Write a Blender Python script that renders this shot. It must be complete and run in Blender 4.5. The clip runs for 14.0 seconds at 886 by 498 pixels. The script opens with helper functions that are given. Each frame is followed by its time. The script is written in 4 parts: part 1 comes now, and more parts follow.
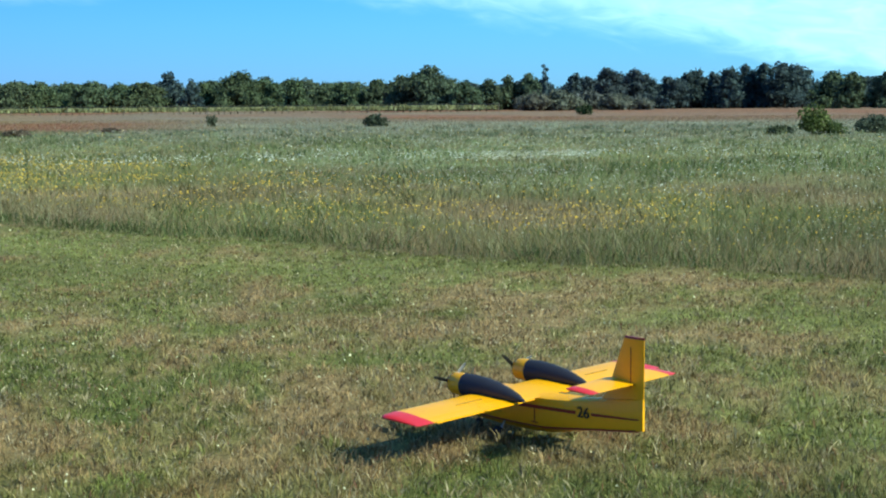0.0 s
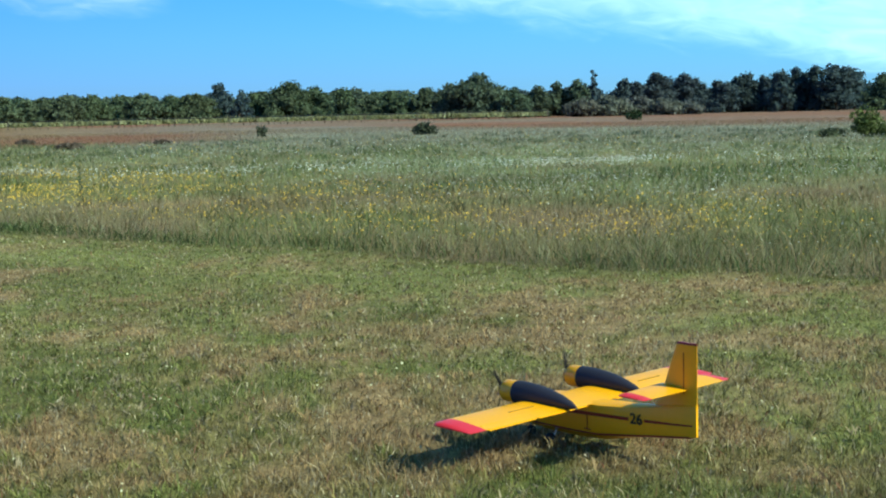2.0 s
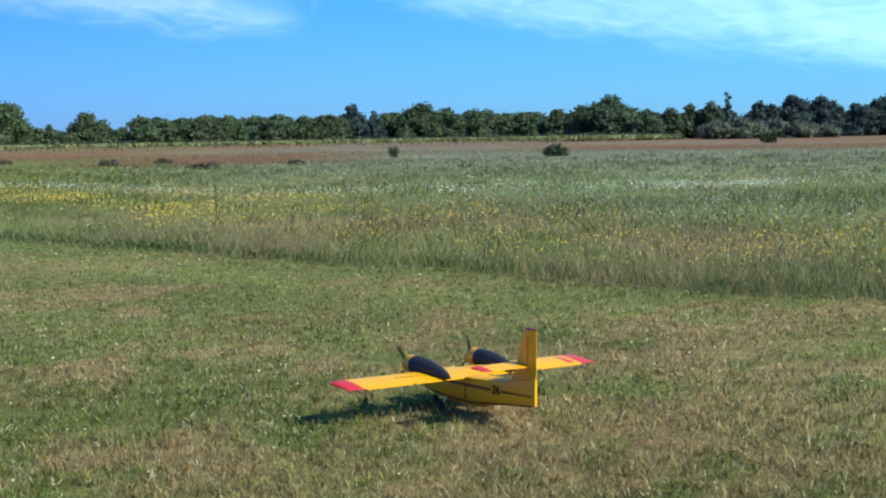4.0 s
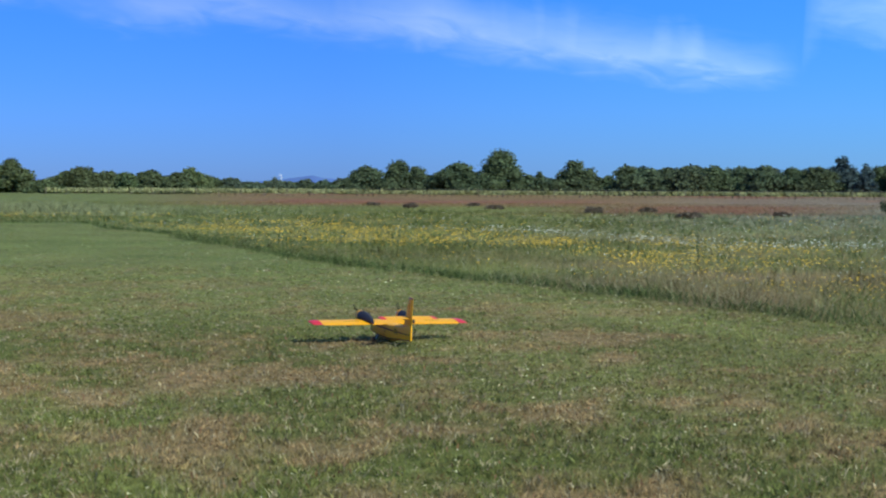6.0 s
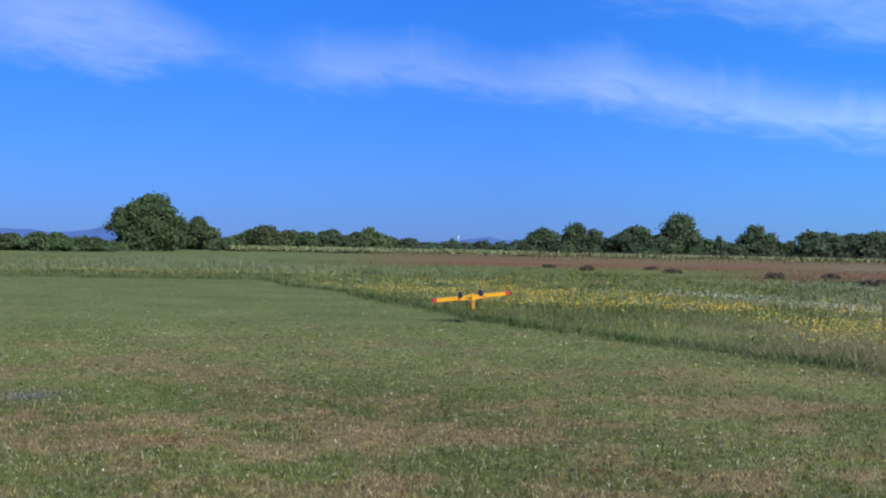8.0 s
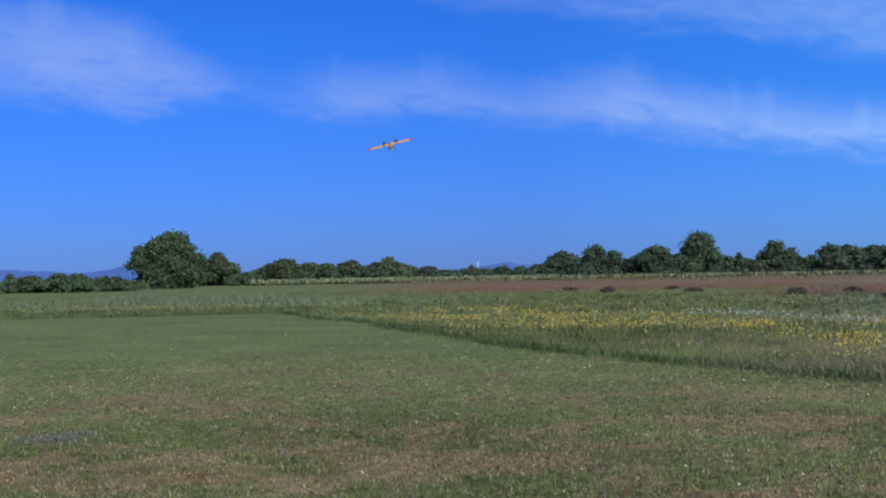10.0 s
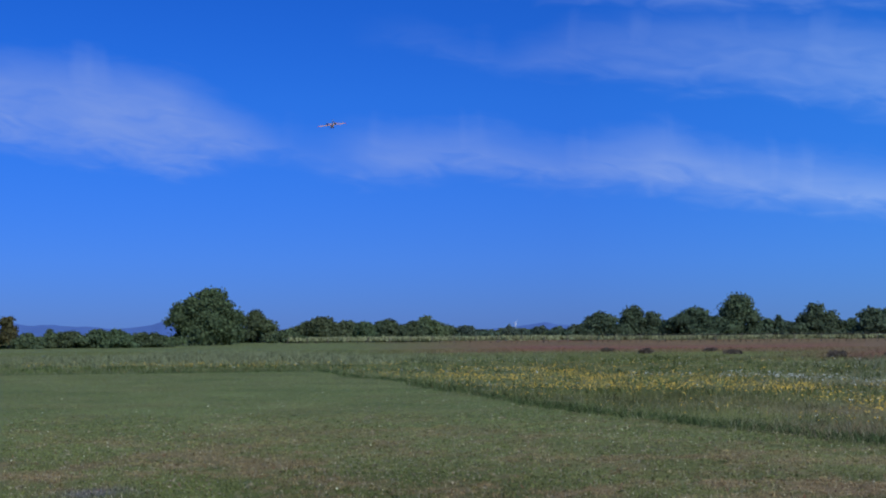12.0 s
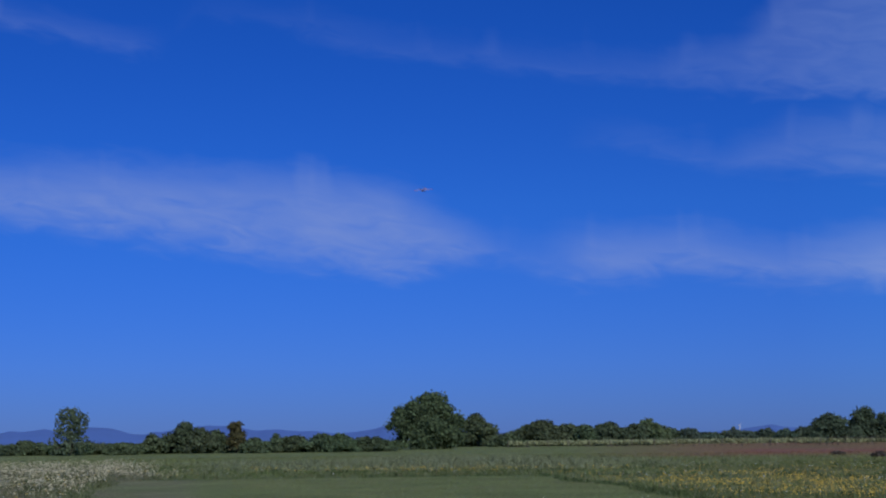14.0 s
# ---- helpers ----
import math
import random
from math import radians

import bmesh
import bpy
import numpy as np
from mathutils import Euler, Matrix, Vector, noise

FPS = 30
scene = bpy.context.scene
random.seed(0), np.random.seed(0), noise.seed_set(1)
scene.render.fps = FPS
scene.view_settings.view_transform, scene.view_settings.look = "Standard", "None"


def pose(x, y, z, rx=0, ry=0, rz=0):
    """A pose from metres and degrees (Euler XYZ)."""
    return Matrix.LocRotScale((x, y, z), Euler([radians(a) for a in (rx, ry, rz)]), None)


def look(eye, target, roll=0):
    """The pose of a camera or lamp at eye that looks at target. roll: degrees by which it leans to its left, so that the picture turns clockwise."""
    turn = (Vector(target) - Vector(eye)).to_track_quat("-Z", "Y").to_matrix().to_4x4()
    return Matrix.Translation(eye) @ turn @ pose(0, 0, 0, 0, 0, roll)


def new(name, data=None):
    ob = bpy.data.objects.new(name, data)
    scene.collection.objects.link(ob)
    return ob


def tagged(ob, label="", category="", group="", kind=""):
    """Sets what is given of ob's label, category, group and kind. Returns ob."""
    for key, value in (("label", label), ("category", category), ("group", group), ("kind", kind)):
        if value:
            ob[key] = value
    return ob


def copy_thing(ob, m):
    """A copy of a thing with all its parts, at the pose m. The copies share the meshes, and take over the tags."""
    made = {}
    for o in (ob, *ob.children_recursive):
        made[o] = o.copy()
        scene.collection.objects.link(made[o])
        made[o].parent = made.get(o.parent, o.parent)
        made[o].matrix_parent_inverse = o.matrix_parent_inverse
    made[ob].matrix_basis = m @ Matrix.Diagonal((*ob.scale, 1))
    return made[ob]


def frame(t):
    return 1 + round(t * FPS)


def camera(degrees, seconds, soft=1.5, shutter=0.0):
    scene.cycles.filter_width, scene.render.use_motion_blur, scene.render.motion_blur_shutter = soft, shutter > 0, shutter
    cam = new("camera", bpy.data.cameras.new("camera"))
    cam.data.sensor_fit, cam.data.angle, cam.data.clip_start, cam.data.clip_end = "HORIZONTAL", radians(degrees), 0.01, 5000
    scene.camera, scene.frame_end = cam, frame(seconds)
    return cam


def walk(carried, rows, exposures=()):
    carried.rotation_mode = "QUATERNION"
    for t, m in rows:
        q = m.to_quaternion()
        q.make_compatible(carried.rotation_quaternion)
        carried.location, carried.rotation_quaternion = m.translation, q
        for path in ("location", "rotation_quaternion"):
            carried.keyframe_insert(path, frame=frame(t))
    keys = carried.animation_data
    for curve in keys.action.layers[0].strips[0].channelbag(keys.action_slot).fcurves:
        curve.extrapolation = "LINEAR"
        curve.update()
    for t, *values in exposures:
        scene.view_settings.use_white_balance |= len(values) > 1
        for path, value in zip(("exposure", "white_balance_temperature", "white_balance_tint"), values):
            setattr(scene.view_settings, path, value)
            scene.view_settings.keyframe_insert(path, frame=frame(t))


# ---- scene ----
EYE = 1.6


def aim(turn, tilt, lean):
    """A pose at the standing viewer's eye: degrees to the right of +y, up from level, and of lean."""
    return pose(0, 0, EYE, 0, 0, -turn) @ pose(0, 0, 0, 90 + tilt) @ pose(0, 0, 0, 0, 0, lean)


cam = camera(33.56, 14.0, 2.1, 0.12)
walk(cam, [
    (0, aim(14.37, -5.72, -0.45)),
    (0.5, aim(13.87, -5.53, -0.71)),
    (1, aim(13.36, -5.42, -1.05)),
    (1.5, aim(12.88, -5.42, -1.15)),
    (2, aim(12.40, -5.40, -1.25)),
    (2.2, aim(12.21, -5.38, -1.29)),
    (4.3, aim(5.51, -4.13, -0.75)),
    (4.5, aim(4.07, -3.88, -0.56)),
    (5, aim(0.01, -3.35, -0.11)),
    (5.5, aim(-4.94, -2.90, 0.30)),
    (6, aim(-11.27, -2.42, 0.28)),
    (6.5, aim(-17.25, -1.97, 0.38)),
    (7, aim(-18.31, -1.45, 0.62)),
    (7.5, aim(-18.24, -0.83, 0.89)),
    (8, aim(-18.16, -0.09, 1.08)),
    (8.2, aim(-18.15, 0.27, 0.96)),
    (10.3, aim(-18.99, 1.16, -1.11)),
    (10.5, aim(-19.06, 1.58, -0.99)),
    (11, aim(-19.24, 2.56, -0.79)),
    (11.5, aim(-19.56, 3.09, -0.56)),
    (12, aim(-20.36, 3.30, -0.46)),
    (12.5, aim(-21.69, 3.53, -0.34)),
    (13, aim(-23.53, 4.24, -0.35)),
    (13.5, aim(-25.89, 5.73, -0.42)),
    (14, aim(-28.83, 7.38, -0.67)),
], exposures=[(0, 0.46, 6560, -15), (2.2, 0.38, 6580, -13), (5, 0.28, 6480, -8), (5.6, 0.06, 6400, -4), (6.5, 0.02, 6250, 1), (8, -0.05, 6100, 3), (11, -0.48, 5630, 11), (12.5, -0.64, 5530, 12), (13.5, -0.68, 5470, 14), (14, -0.9, 5640, 16)])

# ---- sky and sun ----
SUN_TURN, SUN_UP = 132.0, 34.0


def build_world():
    w = bpy.data.worlds.new("sky")
    scene.world = w
    w.use_nodes = True
    nt = w.node_tree
    nt.nodes.clear()
    N, L = nt.nodes.new, nt.links.new

    def math_node(op, a, b=None, c=None, clamp=False):
        n = N("ShaderNodeMath")
        n.operation, n.use_clamp = op, clamp
        for i, v in enumerate((a, b, c)):
            if v is None:
                continue
            if isinstance(v, (int, float)):
                n.inputs[i].default_value = v
            else:
                L(v, n.inputs[i])
        return n.outputs[0]

    sky = N("ShaderNodeTexSky")
    sky.sky_type, sky.sun_disc = "NISHITA", False
    sky.sun_elevation, sky.sun_rotation = radians(SUN_UP), radians(SUN_TURN)
    sky.altitude, sky.air_density, sky.dust_density, sky.ozone_density = 300, 1.0, 0.15, 4.0
    tc = N("ShaderNodeTexCoord")
    sep = N("ShaderNodeSeparateXYZ")
    L(tc.outputs["Generated"], sep.inputs[0])
    turn = math_node("MULTIPLY", math_node("ARCTAN2", sep.outputs[0], sep.outputs[1]), 57.2958)
    up = math_node("MULTIPLY", math_node("ARCSINE", sep.outputs[2]), 57.2958)
    # cirrus: bands whose upper and lower edge and density run along the bearing
    place = N("ShaderNodeCombineXYZ")
    L(math_node("MULTIPLY", turn, 0.13), place.inputs[0])
    L(math_node("MULTIPLY", math_node("MULTIPLY_ADD", turn, 0.11, up), 0.42), place.inputs[1])
    soft = N("ShaderNodeTexNoise")
    soft.inputs["Scale"].default_value, soft.inputs["Detail"].default_value, soft.inputs["Distortion"].default_value = 1.3, 4.0, 0.5
    L(place.outputs[0], soft.inputs["Vector"])
    fine = N("ShaderNodeTexNoise")
    fine.inputs["Scale"].default_value, fine.inputs["Detail"].default_value, fine.inputs["Distortion"].default_value = 4.0, 6.0, 0.8
    L(place.outputs[0], fine.inputs["Vector"])
    # short upright wisps, as ice falls out of the band
    comb = N("ShaderNodeCombineXYZ")
    L(math_node("MULTIPLY", turn, 0.55), comb.inputs[0])
    L(math_node("MULTIPLY", up, 0.12), comb.inputs[1])
    wisp = N("ShaderNodeTexNoise")
    wisp.inputs["Scale"].default_value, wisp.inputs["Detail"].default_value = 1.0, 2.0
    L(comb.outputs[0], wisp.inputs["Vector"])
    along = math_node("MULTIPLY_ADD", turn, 0.01, 0.5)
    shift = math_node("ADD", math_node("MULTIPLY_ADD", soft.outputs[0], 1.3, -0.65), math_node("MULTIPLY_ADD", fine.outputs[0], 1.1, -0.55))
    lift = math_node("MULTIPLY_ADD", wisp.outputs[0], 3.4, -1.9)
    grain = math_node("MULTIPLY_ADD", fine.outputs[0], 1.3, 0.33)

    def cloud_band(stops, edge):
        ramp = N("ShaderNodeValToRGB")
        el = ramp.color_ramp.elements
        while len(el) < len(stops):
            el.new(0.5)
        for k, (at, top, bottom, density) in enumerate(stops):
            el[k].position = at * 0.01 + 0.5
        for k, (at, top, bottom, density) in enumerate(stops):
            el[k].color = (top / 20, bottom / 20, density, 1)
        L(along, ramp.inputs[0])
        rgb = N("ShaderNodeSeparateColor")
        L(ramp.outputs[0], rgb.inputs[0])
        h = math_node("ADD", up, shift)
        over = math_node("SUBTRACT", h, math_node("MULTIPLY", rgb.outputs[1], 20.0))
        under = math_node("SUBTRACT", math_node("ADD", math_node("MULTIPLY", rgb.outputs[0], 20.0), math_node("MAXIMUM", lift, 0.0)), h)
        k = N("ShaderNodeMapRange")
        k.interpolation_type = "SMOOTHSTEP"
        k.inputs["From Min"].default_value, k.inputs["From Max"].default_value = -edge * 0.6, edge
        L(math_node("MINIMUM", over, math_node("MULTIPLY", under, 0.7)), k.inputs["Value"])
        return math_node("MULTIPLY", math_node("MULTIPLY", k.outputs[0], rgb.outputs[2]), grain, None, True)

    band = cloud_band(((-50, 10.5, 8.2, 0.55), (-45.8, 10.4, 8.3, 0.6), (-41.6, 10.6, 7.9, 0.62), (-36.7, 10.4, 7.2, 0.64), (-31, 9.9, 6.3, 0.66), (-28, 8.5, 6.8, 0.55), (-26.3, 7.8, 6.8, 0.22),
                       (-25, 7.7, 6.4, 0.25), (-22.5, 7.9, 5.9, 0.58), (-18.9, 7.9, 6.3, 0.6), (-15.6, 7.1, 5.9, 0.56), (-11.7, 7.9, 5.4, 0.7), (-9, 6.9, 5.0, 0.72), (-3.5, 6.0, 4.4, 0.8),
                       (-1.8, 5.7, 4.2, 0.85), (1.2, 5.0, 4.1, 0.7), (2.4, 4.7, 4.2, 0.0), (2.9, 16, 5.8, 0.3), (6.9, 16, 4.9, 0.55), (11, 16, 4.2, 0.56), (14.3, 15, 3.6, 0.56), (19, 12, 3.1, 0.62), (24, 10, 2.1, 0.66), (31, 9, 0.8, 0.75), (45, 9, 0.6, 0.7)), 0.95)
    veil = cloud_band(((-24, 11.9, 11.4, 0.0), (-21, 11.6, 11.1, 0.2), (-18, 10.9, 10.2, 0.22), (-15, 12.0, 9.9, 0.25), (-10, 12.0, 9.3, 0.33), (-5, 11.6, 8.4, 0.4), (0, 10.4, 7.6, 0.42), (5, 10, 7.2, 0.35)), 0.8)
    high = cloud_band(((-50, 16.6, 15.8, 0.3), (-46, 16.2, 15.6, 0.32), (-41, 15.4, 14.9, 0.26), (-39.6, 15.4, 14.9, 0.0), (-38.5, 17.2, 16.7, 0.05), (-34, 16.4, 15.7, 0.12), (-28.4, 15.4, 14.7, 0.15), (-20.5, 14.4, 13.6, 0.2), (-17, 15.2, 13.2, 0.22), (-15, 17, 13.0, 0.3), (-11, 19, 12.4, 0.36), (10, 18, 12, 0.36)), 0.8)
    amount = math_node("MULTIPLY", math_node("MAXIMUM", math_node("MAXIMUM", band, veil), high), 0.80, None, True)
    mix = N("ShaderNodeMix")
    mix.data_type = "RGBA"
    L(amount, mix.inputs["Factor"])
    tint = N("ShaderNodeHueSaturation")
    tint.inputs["Saturation"].default_value, tint.inputs["Value"].default_value = 1.2, 1.0
    L(sky.outputs[0], tint.inputs["Color"])
    cast = N("ShaderNodeVectorMath")
    cast.operation = "MULTIPLY"
    deep = N("ShaderNodeMix")
    deep.data_type = "RGBA"
    L(math_node("MULTIPLY_ADD", up, 0.05, -0.95, True), deep.inputs["Factor"])
    low = N("ShaderNodeMix")
    low.data_type = "RGBA"
    L(math_node("MULTIPLY", up, 0.11, None, True), low.inputs["Factor"])
    low.inputs["A"].default_value, low.inputs["B"].default_value = (0.19, 0.335, 1.06, 1), (0.255, 0.50, 1.13, 1)
    L(low.outputs["Result"], deep.inputs["A"])
    deep.inputs["B"].default_value = (1.05, 1.0, 0.95, 1)
    L(deep.outputs["Result"], cast.inputs[1])
    L(tint.outputs[0], cast.inputs[0])
    # the sky pales towards the sun's side
    pale = N("ShaderNodeMix")
    pale.data_type = "RGBA"
    L(math_node("MULTIPLY_ADD", turn, 0.022, 0.34, True), pale.inputs["Factor"])
    pale.inputs["A"].default_value, pale.inputs["B"].default_value = (1, 1, 1, 1), (1.75, 2.0, 1.5, 1)
    bright = N("ShaderNodeVectorMath")
    bright.operation = "MULTIPLY"
    L(mix.outputs["Result"], bright.inputs[0])
    L(pale.outputs["Result"], bright.inputs[1])
    L(cast.outputs[0], mix.inputs["A"])
    mix.inputs["B"].default_value = (3.9, 5.05, 8.9, 1)
    bg = N("ShaderNodeBackground")
    bg.inputs["Strength"].default_value = 0.11
    L(bright.outputs[0], bg.inputs["Color"])
    out = N("ShaderNodeOutputWorld")
    L(bg.outputs[0], out.inputs["Surface"])


build_world()
sun = new("sun", bpy.data.lights.new("sun", "SUN"))
sun.data.energy, sun.data.angle, sun.data.color = 5.0, radians(0.53), (1.0, 0.95, 0.86)
a, e = radians(SUN_TURN), radians(SUN_UP)
sun.matrix_world = look((0, 0, 0), (-math.sin(a) * math.cos(e), -math.cos(a) * math.cos(e), -math.sin(e)))

# ---- materials ----


def material(name, colour, rough=0.6, metal=0.0, spread=0.12, scale=8.0, bump=0.0, bump_scale=60.0, coat=0.0, subsurface=False):
    """A surface with mottling at two scales and fine relief."""
    m = bpy.data.materials.new(name)
    m.use_nodes = True
    nt = m.node_tree
    N, L = nt.nodes.new, nt.links.new
    b = nt.nodes["Principled BSDF"]
    tc = N("ShaderNodeTexCoord")
    big, small = N("ShaderNodeTexNoise"), N("ShaderNodeTexNoise")
    big.inputs["Scale"].default_value, big.inputs["Detail"].default_value = scale, 3.0
    small.inputs["Scale"].default_value, small.inputs["Detail"].default_value = scale * 9, 4.0
    L(tc.outputs["Object"], big.inputs["Vector"])
    L(tc.outputs["Object"], small.inputs["Vector"])
    add = N("ShaderNodeMath")
    add.operation = "ADD"
    L(big.outputs[0], add.inputs[0])
    L(small.outputs[0], add.inputs[1])
    mr = N("ShaderNodeMapRange")
    mr.inputs["From Min"].default_value, mr.inputs["From Max"].default_value = 0.6, 1.4
    mr.inputs["To Min"].default_value, mr.inputs["To Max"].default_value = 1 - spread, 1 + spread
    L(add.outputs[0], mr.inputs["Value"])
    mul = N("ShaderNodeVectorMath")
    mul.operation = "SCALE"
    mul.inputs[0].default_value = colour
    L(mr.outputs[0], mul.inputs["Scale"])
    L(mul.outputs[0], b.inputs["Base Color"])
    b.inputs["Roughness"].default_value, b.inputs["Metallic"].default_value = rough, metal
    b.inputs["Coat Weight"].default_value = coat
    if bump:
        bn = N("ShaderNodeTexNoise")
        bn.inputs["Scale"].default_value = bump_scale
        L(tc.outputs["Object"], bn.inputs["Vector"])
        bp = N("ShaderNodeBump")
        bp.inputs["Strength"].default_value, bp.inputs["Distance"].default_value = bump, 0.01
        L(bn.outputs[0], bp.inputs["Height"])
        L(bp.outputs[0], b.inputs["Normal"])
    return m


def plant_material(name, thin=0.35, rough=0.7):
    """Leaves and blades: their own colour attribute, varied piece by piece, with light passing through."""
    m = bpy.data.materials.new(name)
    m.use_nodes = True
    nt = m.node_tree
    N, L = nt.nodes.new, nt.links.new
    b = nt.nodes["Principled BSDF"]
    at = N("ShaderNodeAttribute")
    at.attribute_name = "tone"
    geo = N("ShaderNodeNewGeometry")
    mr = N("ShaderNodeMapRange")
    mr.inputs["To Min"].default_value, mr.inputs["To Max"].default_value = 0.7, 1.3
    L(geo.outputs["Random Per Island"], mr.inputs["Value"])
    mul = N("ShaderNodeVectorMath")
    mul.operation = "SCALE"
    L(at.outputs["Color"], mul.inputs[0])
    L(mr.outputs[0], mul.inputs["Scale"])
    L(mul.outputs[0], b.inputs["Base Color"])
    b.inputs["Roughness"].default_value = rough
    b.inputs["Specular IOR Level"].default_value = 0.25
    tr = N("ShaderNodeBsdfTranslucent")
    L(mul.outputs[0], tr.inputs["Color"])
    mx = N("ShaderNodeMixShader")
    mx.inputs[0].default_value = thin
    L(b.outputs[0], mx.inputs[1])
    L(tr.outputs[0], mx.inputs[2])
    L(mx.outputs[0], nt.nodes["Material Output"].inputs["Surface"])
    return m


def ground_material():
    m = bpy.data.materials.new("earth_and_thatch")
    m.use_nodes = True
    nt = m.node_tree
    N, L = nt.nodes.new, nt.links.new
    b = nt.nodes["Principled BSDF"]
    at = N("ShaderNodeAttribute")
    at.attribute_name = "tone"
    tc = N("ShaderNodeTexCoord")
    out = None
    for sc, lo, hi in ((0.35, 0.8, 1.2), (6.0, 0.65, 1.35), (45.0, 0.4, 1.6)):
        n = N("ShaderNodeTexNoise")
        n.inputs["Scale"].default_value, n.inputs["Detail"].default_value = sc, 5.0
        L(tc.outputs["Object"], n.inputs["Vector"])
        mr = N("ShaderNodeMapRange")
        mr.inputs["From Min"].default_value, mr.inputs["From Max"].default_value = 0.3, 0.7
        mr.inputs["To Min"].default_value, mr.inputs["To Max"].default_value = lo, hi
        L(n.outputs[0], mr.inputs["Value"])
        mul = N("ShaderNodeVectorMath")
        mul.operation = "SCALE"
        L(out or at.outputs["Color"], mul.inputs[0])
        L(mr.outputs[0], mul.inputs["Scale"])
        out = mul.outputs[0]
    L(out, b.inputs["Base Color"])
    b.inputs["Roughness"].default_value, b.inputs["Specular IOR Level"].default_value = 0.95, 0.1
    return m


GROUND = ground_material()
GRASS = plant_material("grass_blades", 0.3)
PETAL = plant_material("petals", 0.25, 0.6)
LEAF = plant_material("leaves", 0.34)
BARK = material("bark", (0.09, 0.07, 0.05), 0.9, 0, 0.3, 3, 0.5, 20)
YELLOW = material("yellow_film", (0.90, 0.41, 0.003), 0.42, 0, 0.05, 5, 0.05, 30)
RED = material("red_film", (0.70, 0.02, 0.028), 0.4, 0, 0.05, 5)
DARKRED = material("dark_red_film", (0.25, 0.015, 0.012), 0.4, 0, 0.1, 6)
NAVY = material("dark_blue_paint", (0.016, 0.016, 0.03), 0.65, 0, 0.15, 12, 0.03, 40)
BLACK = material("black_plastic", (0.012, 0.012, 0.013), 0.45, 0, 0.2, 20)
RUBBER = material("black_rubber", (0.02, 0.02, 0.02), 0.8, 0, 0.2, 30)
STEEL = material("steel_wire", (0.4, 0.4, 0.4), 0.35, 1.0, 0.1, 30)
GLAZE = material("dark_canopy", (0.10, 0.13, 0.20), 0.12, 0, 0.05, 5, 0, 30, 0.5)
WOOD = material("weathered_post", (0.16, 0.13, 0.10), 0.9, 0, 0.3, 6, 0.3, 30)
# the hills' blue holds the distance haze as plain colour
HILL = material("far_hill_haze", (0.085, 0.155, 0.40), 1.0, 0, 0.08, 0.004)
WHITE = material("white_paint", (0.8, 0.8, 0.8), 0.4, 0, 0.04, 1)

# ---- helpers of this scene ----
rng = np.random.default_rng(7)


def lattice_noise(x, y, size, seed=0):
    """Smooth random values 0 to 1 over the plan, with lumps of the given size."""
    u, v = np.asarray(x) / size, np.asarray(y) / size
    i, j = np.floor(u).astype(np.int64), np.floor(v).astype(np.int64)
    fu, fv = u - i, v - j
    fu, fv = fu * fu * (3 - 2 * fu), fv * fv * (3 - 2 * fv)

    def h(a, b):
        n = (a * 374761393 + b * 668265263 + seed * 1442695041) & 0xFFFFFFFF
        n = ((n ^ (n >> 13)) * 1274126177) & 0xFFFFFFFF
        return ((n ^ (n >> 16)) & 0xFFFF) / 65535.0

    return (h(i, j) * (1 - fu) + h(i + 1, j) * fu) * (1 - fv) + (h(i, j + 1) * (1 - fu) + h(i + 1, j + 1) * fu) * fv


def blend(c, other, k):
    k = np.clip(k, 0, 1)[:, None]
    return c * (1 - k) + np.asarray(other) * k


def hump(x, y, cx, cy, rx, ry):
    return np.exp(-((x - cx) / rx) ** 2 - ((y - cy) / ry) ** 2)


EDGE_Y = (-20, 6, 12.0, 14.8, 17.3, 20.5, 24.4, 27.4, 32.1, 37.2, 44.6, 59.2, 64)
EDGE_X = (34, 12, 6.9, 3.9, 1.8, -0.7, -3.7, -6.4, -10.3, -13.6, -18.3, -28.3, -31.5)


def mown_depth(x, y):
    """Metres inside the mown strip (negative: outside)."""
    wob = (lattice_noise(x, y, 1.1, 3) - 0.5) * 0.5 + (lattice_noise(x, y, 5, 4) - 0.5) * 0.7
    right = (np.interp(y, EDGE_Y, EDGE_X) - x) * 0.7
    left = (x + 30.5 + (y - 33.4) * 0.81) * 0.7
    far = 64 - np.hypot(x, y)
    return np.minimum(np.minimum(right, left), far) + wob


def pale_corner(x, y):
    """Where the white-flowered corner left of the mown strip lies."""
    r, turn = np.hypot(x, y), np.degrees(np.arctan2(x, y))
    return np.clip((-turn - 39.5 + (lattice_noise(x, y, 6, 27) - 0.5) * 3) / 1.5, 0, 1) * np.clip((125 - r) / 30, 0, 1)


